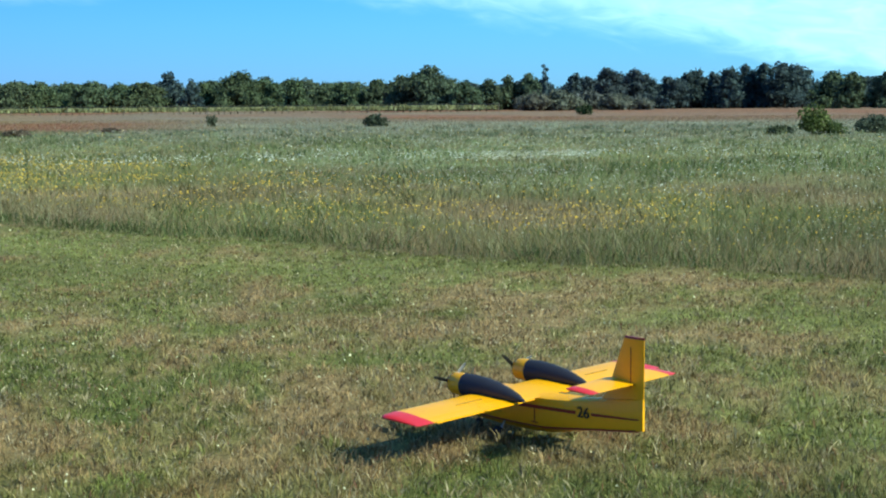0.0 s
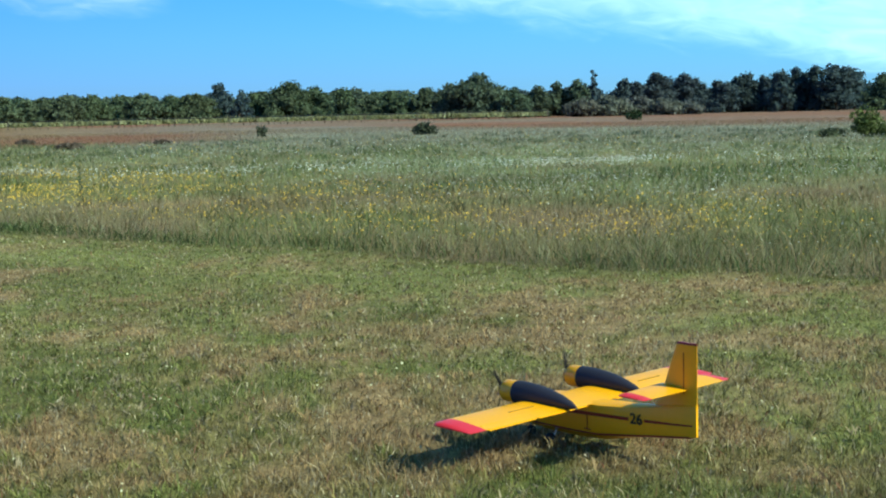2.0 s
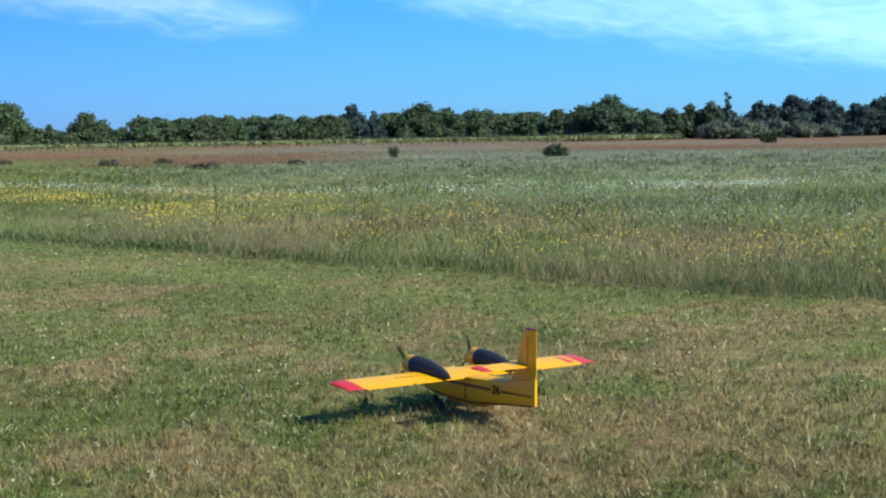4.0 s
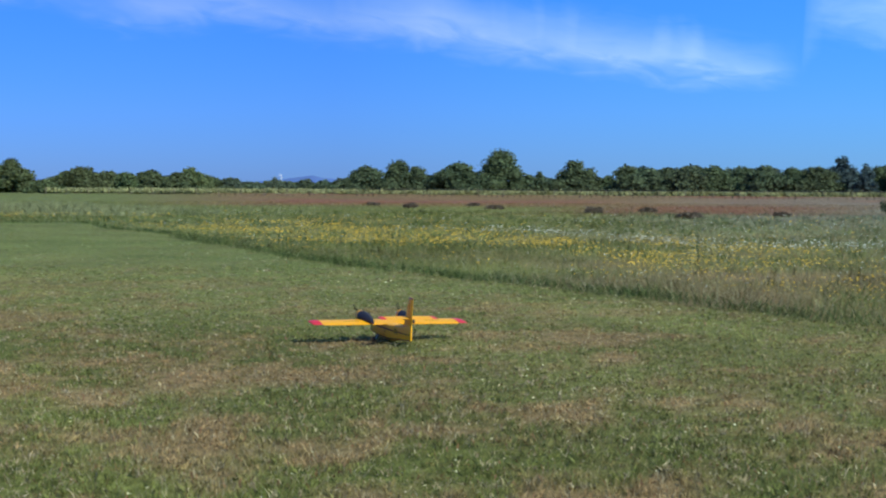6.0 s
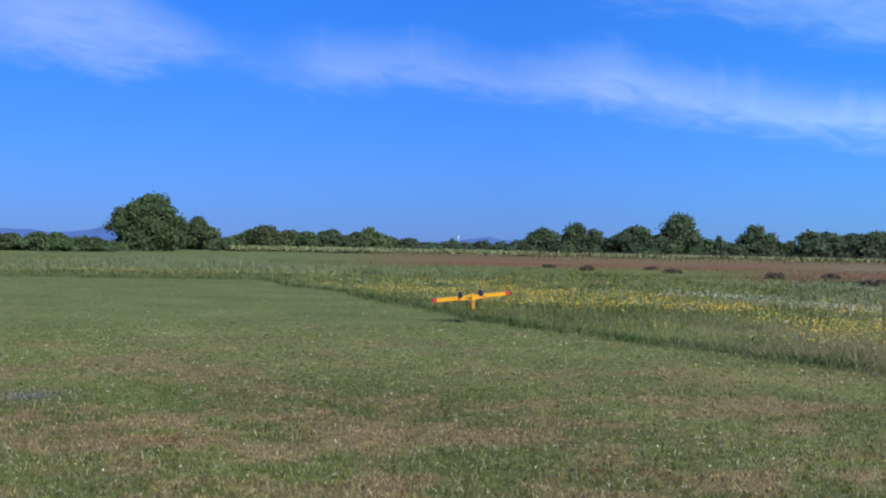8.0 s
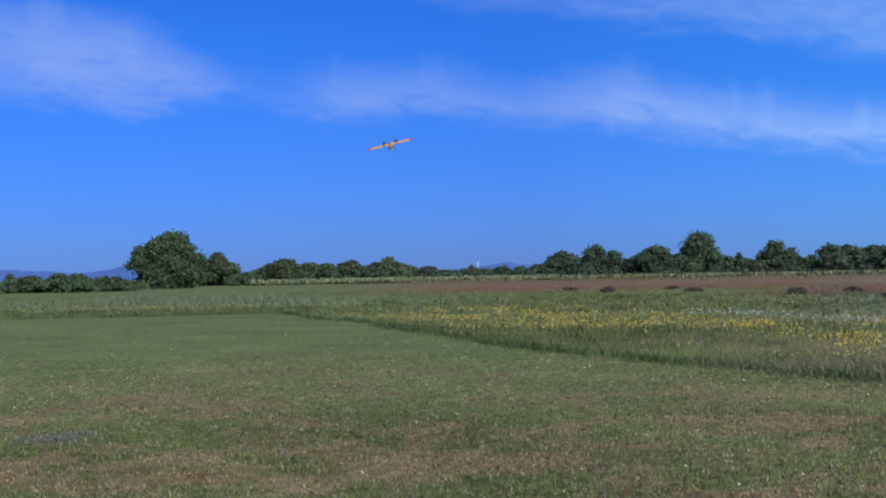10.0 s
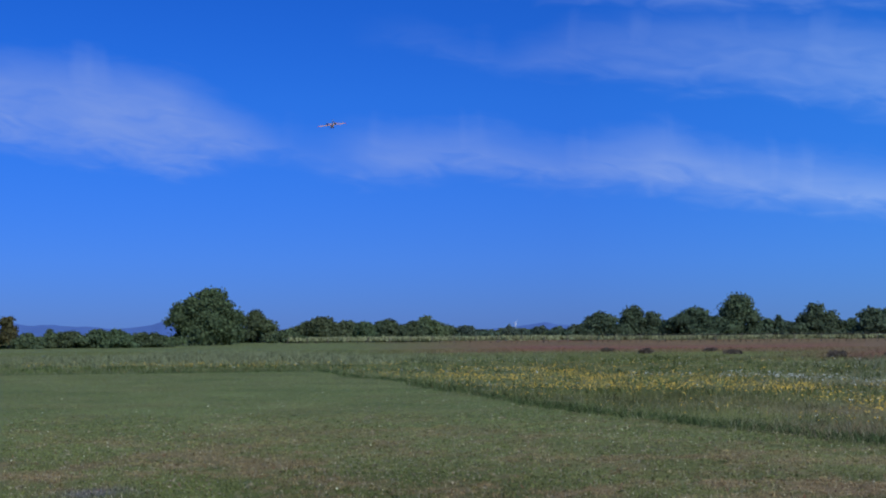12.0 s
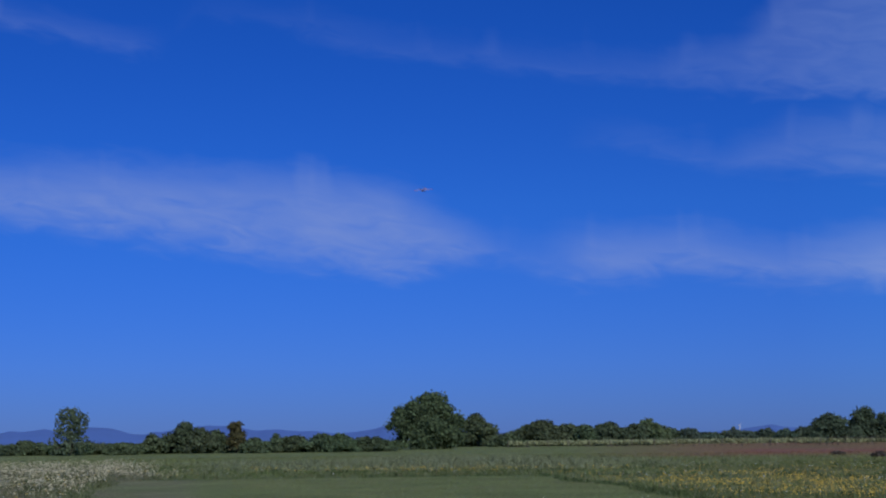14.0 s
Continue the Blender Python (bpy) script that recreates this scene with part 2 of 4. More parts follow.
def sward_tone(x, y):
    """Colour of the mown grass."""
    n1, n2, n3 = lattice_noise(x, y, 1.7, 11), lattice_noise(x, y, 0.55, 12), lattice_noise(x, y, 6.5, 13)
    c = np.tile(np.array((0.170, 0.173, 0.056)), (len(x), 1))
    c = blend(c, (0.134, 0.150, 0.040), (n3 - 0.4) * 2.0)
    swath = lattice_noise(x * 0.76 + y * 0.65, (y * 0.76 - x * 0.65) / 14, 0.9, 15)
    c = c * (0.78 + 0.44 * swath)[:, None]
    c = blend(c, (0.148, 0.178, 0.058), np.clip((np.hypot(x, y) - 15) / 20, 0, 0.75))
    dry = (n1 - 0.5) * 1.3 + (n2 - 0.5) * 1.3 + (lattice_noise(x, y, 0.2, 14) - 0.5) * 1.5 + 0.17 + np.clip((13 - np.hypot(x, y)) / 30, 0, 0.2) + 0.3 * hump(x, y, 3.2, 6.6, 1.8, 1.0) + 0.25 * hump(x, y, 0.2, 7.6, 1.2, 1.0)
    near = np.clip((34 - np.hypot(x, y)) / 20, 0.2, 1)
    c = blend(c, (0.276, 0.184, 0.094), np.clip(dry, 0, 0.85) * near)
    # a worn two-rut track, a lilac patch and two of red sorrel
    off = (x + 20.3 + 0.76 * (y - 23)) * 0.8 + (lattice_noise(x, y, 4, 16) - 0.5)
    c = blend(c, (0.20, 0.172, 0.105), 0.75 * (np.exp(-(off / 0.8) ** 2) + np.exp(-((off + 1.9) / 0.7) ** 2)) * (0.35 + 0.6 * n1))
    c = blend(c, (0.17, 0.15, 0.17), hump(x, y, -8.5, 12.9, 0.35, 0.4) * (0.2 + n2))
    c = blend(c, (0.30, 0.10, 0.06), (hump(x, y, -5.7, 10.6, 0.3, 0.3) + hump(x, y, 0.35, 5.9, 0.2, 0.1)) * 0.6 * n2)
    return c * np.interp(np.hypot(x, y), (8, 14, 26), (1.26, 1.27, 1.30))[:, None]


def meadow_tone(x, y):
    """Colour of the uncut meadow, patch by patch, greyed far off for haze."""
    r, turn = np.hypot(x, y), np.degrees(np.arctan2(x, y))
    n1, n2, n3 = lattice_noise(x, y, 9, 21), lattice_noise(x, y, 3, 22), lattice_noise(x * 0.5, y, 5, 23)
    c = np.tile(np.array((0.182, 0.186, 0.068)), (len(x), 1))
    c = blend(c, (0.172, 0.176, 0.052), (-turn - 2) / 10)
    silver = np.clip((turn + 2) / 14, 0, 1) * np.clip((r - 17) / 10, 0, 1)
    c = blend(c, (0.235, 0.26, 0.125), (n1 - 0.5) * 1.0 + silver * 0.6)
    c = blend(c, (0.128, 0.156, 0.05), (n3 - 0.45) * 1.8)
    c = blend(c, (0.25, 0.185, 0.10), (n2 - 0.48) * 2.6 * np.clip((turn + 14) / 12, 0.1, 1) * np.clip(1.4 - r / 50, 0.2, 1))
    # haze grey mixed into the far meadow's colour
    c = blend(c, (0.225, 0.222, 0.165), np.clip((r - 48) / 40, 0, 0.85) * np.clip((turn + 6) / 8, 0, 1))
    # lumps vary the tone to paint the shade patches between clumps
    lump = lattice_noise(x * 0.6, y, 1.5, 26) * 0.6 + lattice_noise(x * 0.5, y, 4.5, 28) * 0.4
    c = c * (0.72 + 0.78 * lump)[:, None]
    c = blend(c, (0.165, 0.187, 0.062), np.clip((-turn - 14) / 8, 0, 1) * np.clip((r - 58) / 10, 0, 1) * (0.35 + n2))
    c = blend(c, (0.21, 0.19, 0.105), pale_corner(x, y) * (0.2 + n2))
    patch = np.clip(0.5 + (lattice_noise(x, y * 0.4, 20, 24) - 0.45) * 2.6, 0, 1)
    red = np.clip((r - np.interp(turn, (-25, -10, 0, 10, 30), (105, 88, 76, 110, 104)) + (lattice_noise(x, y, 14, 25) - 0.5) * 34) / 34, 0, 1) * patch * np.clip((turn + 22) / 5, 0, 1)
    red = np.maximum(red, np.clip((r - 112) / 20, 0, 0.8) * np.clip((turn + 24) / 5, 0, 1) * (0.6 + 0.4 * n1) * np.clip(np.abs(turn - 9) / 13, 0.1, 1))
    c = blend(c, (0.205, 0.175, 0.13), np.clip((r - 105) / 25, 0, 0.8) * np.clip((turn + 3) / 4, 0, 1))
    c = blend(c, (0.24, 0.115, 0.068), red)
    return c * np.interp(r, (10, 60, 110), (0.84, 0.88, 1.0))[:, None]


def mesh_object(name, verts, tris, mat, tones=None, per=1, smooth=False):
    me = bpy.data.meshes.new(name)
    verts, tris = np.asarray(verts, np.float32), np.asarray(tris, np.int32)
    me.vertices.add(len(verts))
    me.vertices.foreach_set("co", verts.ravel())
    me.loops.add(tris.size)
    me.loops.foreach_set("vertex_index", tris.ravel())
    me.polygons.add(len(tris))
    me.polygons.foreach_set("loop_start", np.arange(len(tris), dtype=np.int32) * tris.shape[1])
    me.polygons.foreach_set("loop_total", np.full(len(tris), tris.shape[1], np.int32))
    if smooth:
        me.polygons.foreach_set("use_smooth", np.ones(len(tris), bool))
    me.update(calc_edges=True)
    if tones is not None:
        at = me.color_attributes.new("tone", "FLOAT_COLOR", "POINT")
        t = np.ones((len(verts), 4), np.float32)
        t[:, :3] = np.repeat(tones, per, axis=0)
        at.data.foreach_set("color", t.ravel())
    me.materials.append(mat)
    return new(name, me)


def blades(name, x, y, z, height, width, tones, mat, lean=0.45, short=False):
    """Many bent blades, each of two quads' worth of triangles, as one sheet of stuff."""
    n = len(x)
    ang, tilt = rng.uniform(0, 2 * np.pi, n), rng.uniform(0, 2 * np.pi, n)
    bend = rng.uniform(0.1, 1.0, n) * lean * height
    side = np.stack([np.cos(ang), np.sin(ang), np.zeros(n)], 1) * (width / 2)[:, None]
    way = np.stack([np.cos(tilt), np.sin(tilt), np.zeros(n)], 1)
    base = np.stack([x, y, z], 1)
    mid = base + way * (bend * 0.35)[:, None] + np.array((0, 0, 1)) * (height * 0.6)[:, None]
    tip = base + way * bend[:, None] + np.array((0, 0, 1)) * height[:, None]
    if short:
        v = np.stack([base, mid - side, mid + side, tip], 1).reshape(-1, 3)
        k = np.arange(n)[:, None, None] * 4
        t = (np.array(((0, 2, 1), (1, 2, 3)))[None] + k).reshape(-1, 3)
        return mesh_object(name, v, t, mat, tones, 4)
    v = np.stack([base - side, base + side, mid - side * 0.75, mid + side * 0.75, tip], 1).reshape(-1, 3)
    k = np.arange(n)[:, None, None] * 5
    t = (np.array(((0, 1, 3), (0, 3, 2), (2, 3, 4)))[None] + k).reshape(-1, 3)
    return mesh_object(name, v, t, mat, tones, 5)


def scatter(r0, r1, a0, a1, count, power):
    """Random plan points, thinner with distance as r to the given power."""
    p = 2 - power
    r = (rng.uniform(r0 ** p, r1 ** p, count)) ** (1 / p)
    a = np.radians(rng.uniform(a0, a1, count))
    return r * np.sin(a), r * np.cos(a), r


def part(name, bm, mat, parent, label=""):
    me = bpy.data.meshes.new(name)
    bm.to_mesh(me)
    bm.free()
    me.materials.append(mat)
    ob = new(name, me)
    ob.parent = parent
    return tagged(ob, label)


# ---- ground ----
def build_ground():
    rings = np.concatenate([np.linspace(0.5, 30, 60), np.geomspace(30.7, 160, 90), np.geomspace(165, 4600, 40)])
    turns = np.radians(np.linspace(0, 360, 361)[:-1])
    R, A = np.meshgrid(rings, turns, indexing="ij")
    x, y = (R * np.sin(A)).ravel(), (R * np.cos(A)).ravel()
    x, y = np.append(x, 0), np.append(y, 0)
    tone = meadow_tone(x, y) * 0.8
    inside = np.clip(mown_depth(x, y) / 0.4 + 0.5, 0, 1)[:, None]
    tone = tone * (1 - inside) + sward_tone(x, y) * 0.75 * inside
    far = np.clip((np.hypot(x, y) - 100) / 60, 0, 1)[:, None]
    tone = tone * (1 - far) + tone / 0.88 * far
    nr, na = len(rings), len(turns)
    i, j = np.meshgrid(np.arange(nr - 1), np.arange(na), indexing="ij")
    a, b = (i * na + j).ravel(), (i * na + (j + 1) % na).ravel()
    quads = np.stack([a, b, b + na, a + na], 1)
    tris = np.concatenate([quads[:, (0, 2, 1)], quads[:, (0, 3, 2)]])
    jj = np.arange(na)
    tris = np.concatenate([tris, np.stack([np.full(na, nr * na), (jj + 1) % na, jj], 1)])
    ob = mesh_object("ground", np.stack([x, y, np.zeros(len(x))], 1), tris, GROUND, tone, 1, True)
    tagged(ob, "flat earth of a mown airstrip and wild meadow", "ground", "", "structure")


build_ground()


def build_sward():
    x, y, r = scatter(5.0, 66, -37, 32, SWARD, 1.6)
    d = mown_depth(x, y)
    keep = d > -0.1
    x, y, r = x[keep], y[keep], r[keep]
    n = len(x)
    h = rng.uniform(0.018, 0.045, n) * (0.4 + 1.2 * lattice_noise(x, y, 0.28, 31))
    h[rng.random(n) < 0.04] *= 1.9
    h *= np.interp(r, (5, 9, 16, 36), (1.4, 1.1, 0.9, 0.45))
    w = 0.0042 * (r / 6) ** 0.8 * rng.uniform(0.7, 1.3, n)
    ob = blades("mown_grass", x, y, np.zeros(n), h, w, blade_tones(x, y, r), GRASS, 1.1, True)
    tagged(ob, "short mown grass with dry straw patches", "grass", "", "stuff")
    # tufts that the mower left standing, with dark gaps between them
    cx, cy, cr = scatter(5.2, 30, -37, 32, 21000, 1.35)
    keep = (mown_depth(cx, cy) > 0) & (rng.random(len(cx)) < 0.35 + lattice_noise(cx, cy, 0.9, 36))
    cx, cy, cr = cx[keep], cy[keep], cr[keep]
    per = 10
    tall = np.repeat(rng.uniform(0.022, 0.060, len(cx)), per)
    tint = np.repeat(rng.uniform(0.55, 1.35, (len(cx), 1)), per, axis=0)
    straw = np.repeat(rng.random(len(cx)) < 0.12, per)
    reach = np.repeat(0.012 * (cr / 7) ** 0.6, per)
    x = np.repeat(cx, per) + rng.normal(0, 1, len(cx) * per) * reach
    y = np.repeat(cy, per) + rng.normal(0, 1, len(cx) * per) * reach
    r = np.repeat(cr, per)
    n = len(x)
    tone = sward_tone(x, y) * tint
    tone[straw] = np.array((0.40, 0.33, 0.20)) * tint[straw] * 0.85
    tone *= rng.uniform(0.7, 1.3, (n, 1))
    ob = blades("grass_tufts", x, y, np.zeros(n), tall * rng.uniform(0.5, 1.1, n) * np.interp(r, (5, 8, 12, 30), (1.6, 1.3, 0.85, 0.6)), 0.0068 * (r / 7) ** 0.75 * rng.uniform(0.6, 1.3, n), tone, GRASS, 1.2, True)
    tagged(ob, "green and straw-coloured tufts in the mown grass", "grass", "", "stuff")
    # pale clippings lying flat
    x, y, r = scatter(5.2, 24, -37, 32, 26000, 1.4)
    keep = (mown_depth(x, y) > 0) & (rng.random(len(x)) < lattice_noise(x, y, 1.2, 37) * 1.3)
    x, y, r = x[keep], y[keep], r[keep]
    n = len(x)
    tone = np.tile(np.array((0.44, 0.37, 0.25)), (n, 1)) * rng.uniform(0.5, 1.15, (n, 1))
    ob = blades("grass_clippings", x, y, rng.uniform(0.012, 0.035, n), rng.uniform(0.006, 0.018, n), 0.007 * (r / 7) ** 0.7 * rng.uniform(0.6, 1.4, n), tone, GRASS, 3.0, True)
    tagged(ob, "pale dry clippings lying on the mown grass", "clippings", "", "stuff")


def blade_tones(x, y, r):
    n = len(x)
    tone = sward_tone(x, y)
    straw = rng.random(n) < 0.2 * np.clip(11 / r, 0.15, 1)
    tone[straw] = np.array((0.42, 0.36, 0.22)) * rng.uniform(0.6, 1.2, (straw.sum(), 1))
    dead = rng.random(n) < 0.07 * np.clip(12 / r, 0.1, 1)
    tone[dead] = np.array((0.22, 0.10, 0.06))
    dark = rng.random(n) < 0.18 * np.clip(14 / r, 0.2, 1)
    tone[dark] *= 0.55
    return tone * (1 + rng.uniform(-0.55, 0.55, (n, 1)) * np.clip(11 / r, 0.3, 1)[:, None])


def rim_tone(x, y):
    """Darker green along the mown edge, browner where the strip's near end lies."""
    k = np.clip((np.degrees(np.arctan2(x, y)) + 4) / 10, 0, 1) * (0.5 + 0.8 * lattice_noise(x, y, 1.6, 48))
    return blend(np.tile(np.array((0.11, 0.145, 0.045)), (len(x), 1)), (0.25, 0.175, 0.105), k)


def build_meadow():
    x, y, r = scatter(12, 150, -48, 33, MEADOW, 1.7)
    d = mown_depth(x, y)
    keep = d < 0.05
    x, y, r, d = x[keep], y[keep], r[keep], d[keep]
    n = len(x)
    h = rng.uniform(0.07, 0.21, n) * (0.25 + 0.75 * lattice_noise(x, y, 2.0, 32) + 0.75 * lattice_noise(x, y, 0.6, 34)) * np.interp(r, (12, 16, 22, 30, 60, 150), (1.35, 1.2, 0.85, 0.75, 0.7, 0.6))
    h *= np.where(rng.random(n) < np.clip(2.4 / r, 0.03, 0.16), 1.9, 1.0)
    w = 0.0041 * (r / 14) ** 0.93 * rng.uniform(0.6, 1.4, n)
    rim = np.clip(1 + d / 1.3, 0, 1)
    h *= 1 + 0.4 * rim
    # low spots get a darker tone, the shade between lumps put into the colour
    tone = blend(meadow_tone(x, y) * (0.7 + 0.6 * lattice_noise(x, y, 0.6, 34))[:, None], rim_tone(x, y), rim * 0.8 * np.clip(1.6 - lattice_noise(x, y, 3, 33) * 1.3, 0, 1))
    pale = rng.random(n) < 0.25 * np.clip(24 / r, 0.2, 1)
    tone[pale] = tone[pale] * 0.3 + np.array((0.34, 0.34, 0.20)) * 0.7
    brown = rng.random(n) < 0.21 * np.clip((np.degrees(np.arctan2(x, y)) + 10) / 12, 0.15, 1)
    tone[brown] = np.array((0.26, 0.18, 0.09))
    tone *= 1 + rng.uniform(-0.4, 0.4, (n, 1)) * np.clip(18 / r, 0.3, 1)[:, None]
    ob = blades("meadow_grass", x, y, np.zeros(n), h, w, tone, GRASS, 1.8)
    tagged(ob, "tall uncut meadow grass going to seed", "grass", "", "stuff")
    # leafy weeds along the mower's edge, coloured dark as the shadow at its foot
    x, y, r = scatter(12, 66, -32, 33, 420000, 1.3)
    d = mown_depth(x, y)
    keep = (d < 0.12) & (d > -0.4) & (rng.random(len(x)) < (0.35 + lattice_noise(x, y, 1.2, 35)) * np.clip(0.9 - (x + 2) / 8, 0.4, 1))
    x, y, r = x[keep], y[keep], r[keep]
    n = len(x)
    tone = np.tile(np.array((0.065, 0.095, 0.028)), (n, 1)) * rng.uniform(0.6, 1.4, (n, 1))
    ob = blades("edge_shade_weeds", x, y, np.zeros(n), rng.uniform(0.05, 0.2, n) * np.interp(r, (12, 30), (1.1, 0.8)), 0.009 * (r / 14) ** 0.7 * rng.uniform(0.6, 1.4, n), tone, GRASS, 1.2, True)
    tagged(ob, "leafy weeds along the mown edge, dark green for the shadow at its foot", "weeds", "", "stuff")
    # leafy clumps all through the meadow
    cx, cy, cr = scatter(14, 90, -48, 33, 5200, 1.3)
    keep = (mown_depth(cx, cy) < -0.2) & (rng.random(len(cx)) < 0.2 + lattice_noise(cx, cy, 5, 38) * 0.9)
    cx, cy, cr = cx[keep], cy[keep], cr[keep]
    per = 16
    big = np.repeat(rng.uniform(0.08, 0.24, len(cx)), per)
    x = np.repeat(cx, per) + rng.normal(0, 1, len(cx) * per) * big * 1.1
    y = np.repeat(cy, per) + rng.normal(0, 1, len(cx) * per) * big * 0.6
    r = np.repeat(cr, per)
    n = len(x)
    tone = meadow_tone(x, y) * np.repeat(rng.uniform(0.5, 1.15, (len(cx), 1)), per, axis=0) * np.array((0.9, 1.0, 0.9))
    ob = blades("meadow_clumps", x, y, np.zeros(n), big * rng.uniform(0.7, 1.5, n), 0.012 * (r / 16) ** 0.75 * rng.uniform(0.6, 1.4, n), tone, GRASS, 1.2, True)
    tagged(ob, "leafy green clumps standing in the meadow", "weeds", "", "stuff")
    # tall pale weeds along the far end of the strip
    x, y, r = scatter(74, 112, -40, -16, 42000, 1.0)
    t = np.degrees(np.arctan2(x, y))
    keep = rng.random(len(x)) < (0.1 + lattice_noise(x, y, 6, 39)) * np.clip((-19 - t) / 6, 0.1, 1) * np.clip((39.5 + t) / 2, 0, 1)
    x, y, t = x[keep], y[keep], t[keep]
    n = len(x)
    tone = np.tile(np.array((0.23, 0.245, 0.12)), (n, 1)) * rng.uniform(0.65, 1.25, (n, 1))
    h = rng.uniform(0.12, 0.42, n) * (0.3 + lattice_noise(x, y, 3, 40) + 0.9 * hump(t, 0 * t, -28, 0, 4, 1))
    ob = blades("tall_weeds", x, y, np.zeros(n), h, rng.uniform(0.012, 0.04, n), tone, GRASS, 1.6, True)
    tagged(ob, "tall pale green weeds beyond the mown strip", "weeds", "", "stuff")


def flowers(name, x, y, z, size, colour, label):
    """Small tilted six-sided blossoms, slightly cupped."""
    n = len(x)
    c = np.stack([x, y, z], 1)
    up = rng.normal(0, 0.45, (n, 3)) + np.array((0.1, -0.35, 1.0))
    up /= np.linalg.norm(up, axis=1)[:, None]
    s = np.cross(up, np.array((1.0, 0.1, 0.0)))
    s /= np.linalg.norm(s, axis=1)[:, None]
    t = np.cross(up, s)
    ring = [c + (s * math.cos(k * math.pi / 3) + t * math.sin(k * math.pi / 3)) * size[:, None] + up * size[:, None] * 0.35 for k in range(6)]
    v = np.stack([c] + ring, 1).reshape(-1, 3)
    tri = np.array([(0, 1 + k, 1 + (k + 1) % 6) for k in range(6)])
    tris = (tri[None] + np.arange(n)[:, None, None] * 7).reshape(-1, 3)
    tone = np.tile(np.array(colour), (n, 1)) * rng.uniform(0.8, 1.1, (n, 1))
    ob = mesh_object(name, v, tris, PETAL, tone, 7)
    tagged(ob, label, "flowers", "", "stuff")


def build_flowers():
    x, y, r = scatter(13, 80, -48, 33, 260000, 1.25)
    d = mown_depth(x, y)
    row = np.exp(-((y - (31 - 1.05 * x)) / 6.5) ** 2) * np.clip((x + 21) / 5, 0, 1) * np.clip((7 - x) / 7, 0, 1)
    like = 0.03 + 0.95 * row + 0.5 * hump(x, y, 6.5, 18, 4, 3.5) + 0.5 * hump(x, y, -38, 64, 12, 3) + 0.3 * hump(x, y, -20, 55, 6, 6)
    like = like * np.clip(lattice_noise(x, y, 1.6, 41) * 1.9 - 0.55, 0, 1)
    keep = (d < -0.12) & (rng.random(len(x)) < like * 0.95)
    x, y, r = x[keep], y[keep], r[keep]
    n = len(x)
    flowers("yellow_flowers", x, y, rng.uniform(0.13, 0.29, n), 0.0098 * (r / 18) ** 0.55 * rng.uniform(0.5, 1.45, n), (0.70, 0.46, 0.07), "yellow meadow daisies among the tall grass")
    x, y, r = scatter(13, 80, -48, 33, 260000, 1.25)
    d = mown_depth(x, y)
    t = np.hypot(x - np.clip(x, -7, 14), 0)
    belt = np.exp(-((y - np.interp(x, (-7, -1, 14), (49, 38.5, 36.5))) / 1.8) ** 2) * np.exp(-(t / 3) ** 2)
    like = 0.04 + 0.03 * np.clip(np.degrees(np.arctan2(x, y)) / 8, 0, 1) + 3.2 * belt
    like = like * np.clip(lattice_noise(x, y, 1.3, 43) * 1.9 - 0.5, 0, 1) * np.clip(lattice_noise(x, y, 5, 46) * 2.4 - 0.4, 0.3, 1)
    keep = (d < -0.3) & (rng.random(len(x)) < like * 0.75)
    x, y, r = x[keep], y[keep], r[keep]
    n = len(x)
    flowers("white_flowers", x, y, rng.uniform(0.14, 0.30, n), 0.0095 * (r / 18) ** 0.55 * rng.uniform(0.6, 1.3, n), (0.66, 0.67, 0.58), "white meadow flowers among the tall grass")
    x, y, r = scatter(36, 125, -49, -38, 42000, 1.0)
    keep = (mown_depth(x, y) < -0.3) & (rng.random(len(x)) < pale_corner(x, y) * np.clip(lattice_noise(x, y, 2.2, 44) * 1.5 - 0.45, 0, 0.6))
    x, y, r = x[keep], y[keep], r[keep]
    n = len(x)
    flowers("white_flowers", x, y, rng.uniform(0.12, 0.4, n), 0.02 * (r / 50) ** 0.6 * rng.uniform(0.6, 1.5, n), (0.58, 0.51, 0.31), "dense cream-white flowers beside the mown strip")
    # pale seed heads of the silvery side
    x, y, r = scatter(14, 60, -14, 33, 90000, 1.25)
    t = np.degrees(np.arctan2(x, y))
    keep = (mown_depth(x, y) < -0.2) & (rng.random(len(x)) < np.clip((t + 8) / 22, 0.05, 1) * np.clip((r - 14) / 10, 0.1, 1) * np.clip(lattice_noise(x, y, 1.8, 47) * 1.6 - 0.5, 0, 1) * 0.6)
    x, y, r = x[keep], y[keep], r[keep]
    n = len(x)
    flowers("seed_heads", x, y, rng.uniform(0.12, 0.3, n), 0.0075 * (r / 18) ** 0.55 * rng.uniform(0.6, 1.4, n), (0.50, 0.50, 0.43), "silvery grass seed heads over the meadow")
    x, y, r = scatter(5.5, 40, -37, 32, 2600, 1.2)
    keep = (mown_depth(x, y) > 0.2) & (rng.random(len(x)) < lattice_noise(x, y, 2.5, 45) ** 2 * 1.6)
    x, y, r = x[keep], y[keep], r[keep]
    n = len(x)
    flowers("lawn_daisies", x, y, rng.uniform(0.03, 0.07, n), 0.006 * (r / 8) ** 0.5 * rng.uniform(0.7, 1.3, n), (0.75, 0.72, 0.45), "small pale daisies in the mown grass")


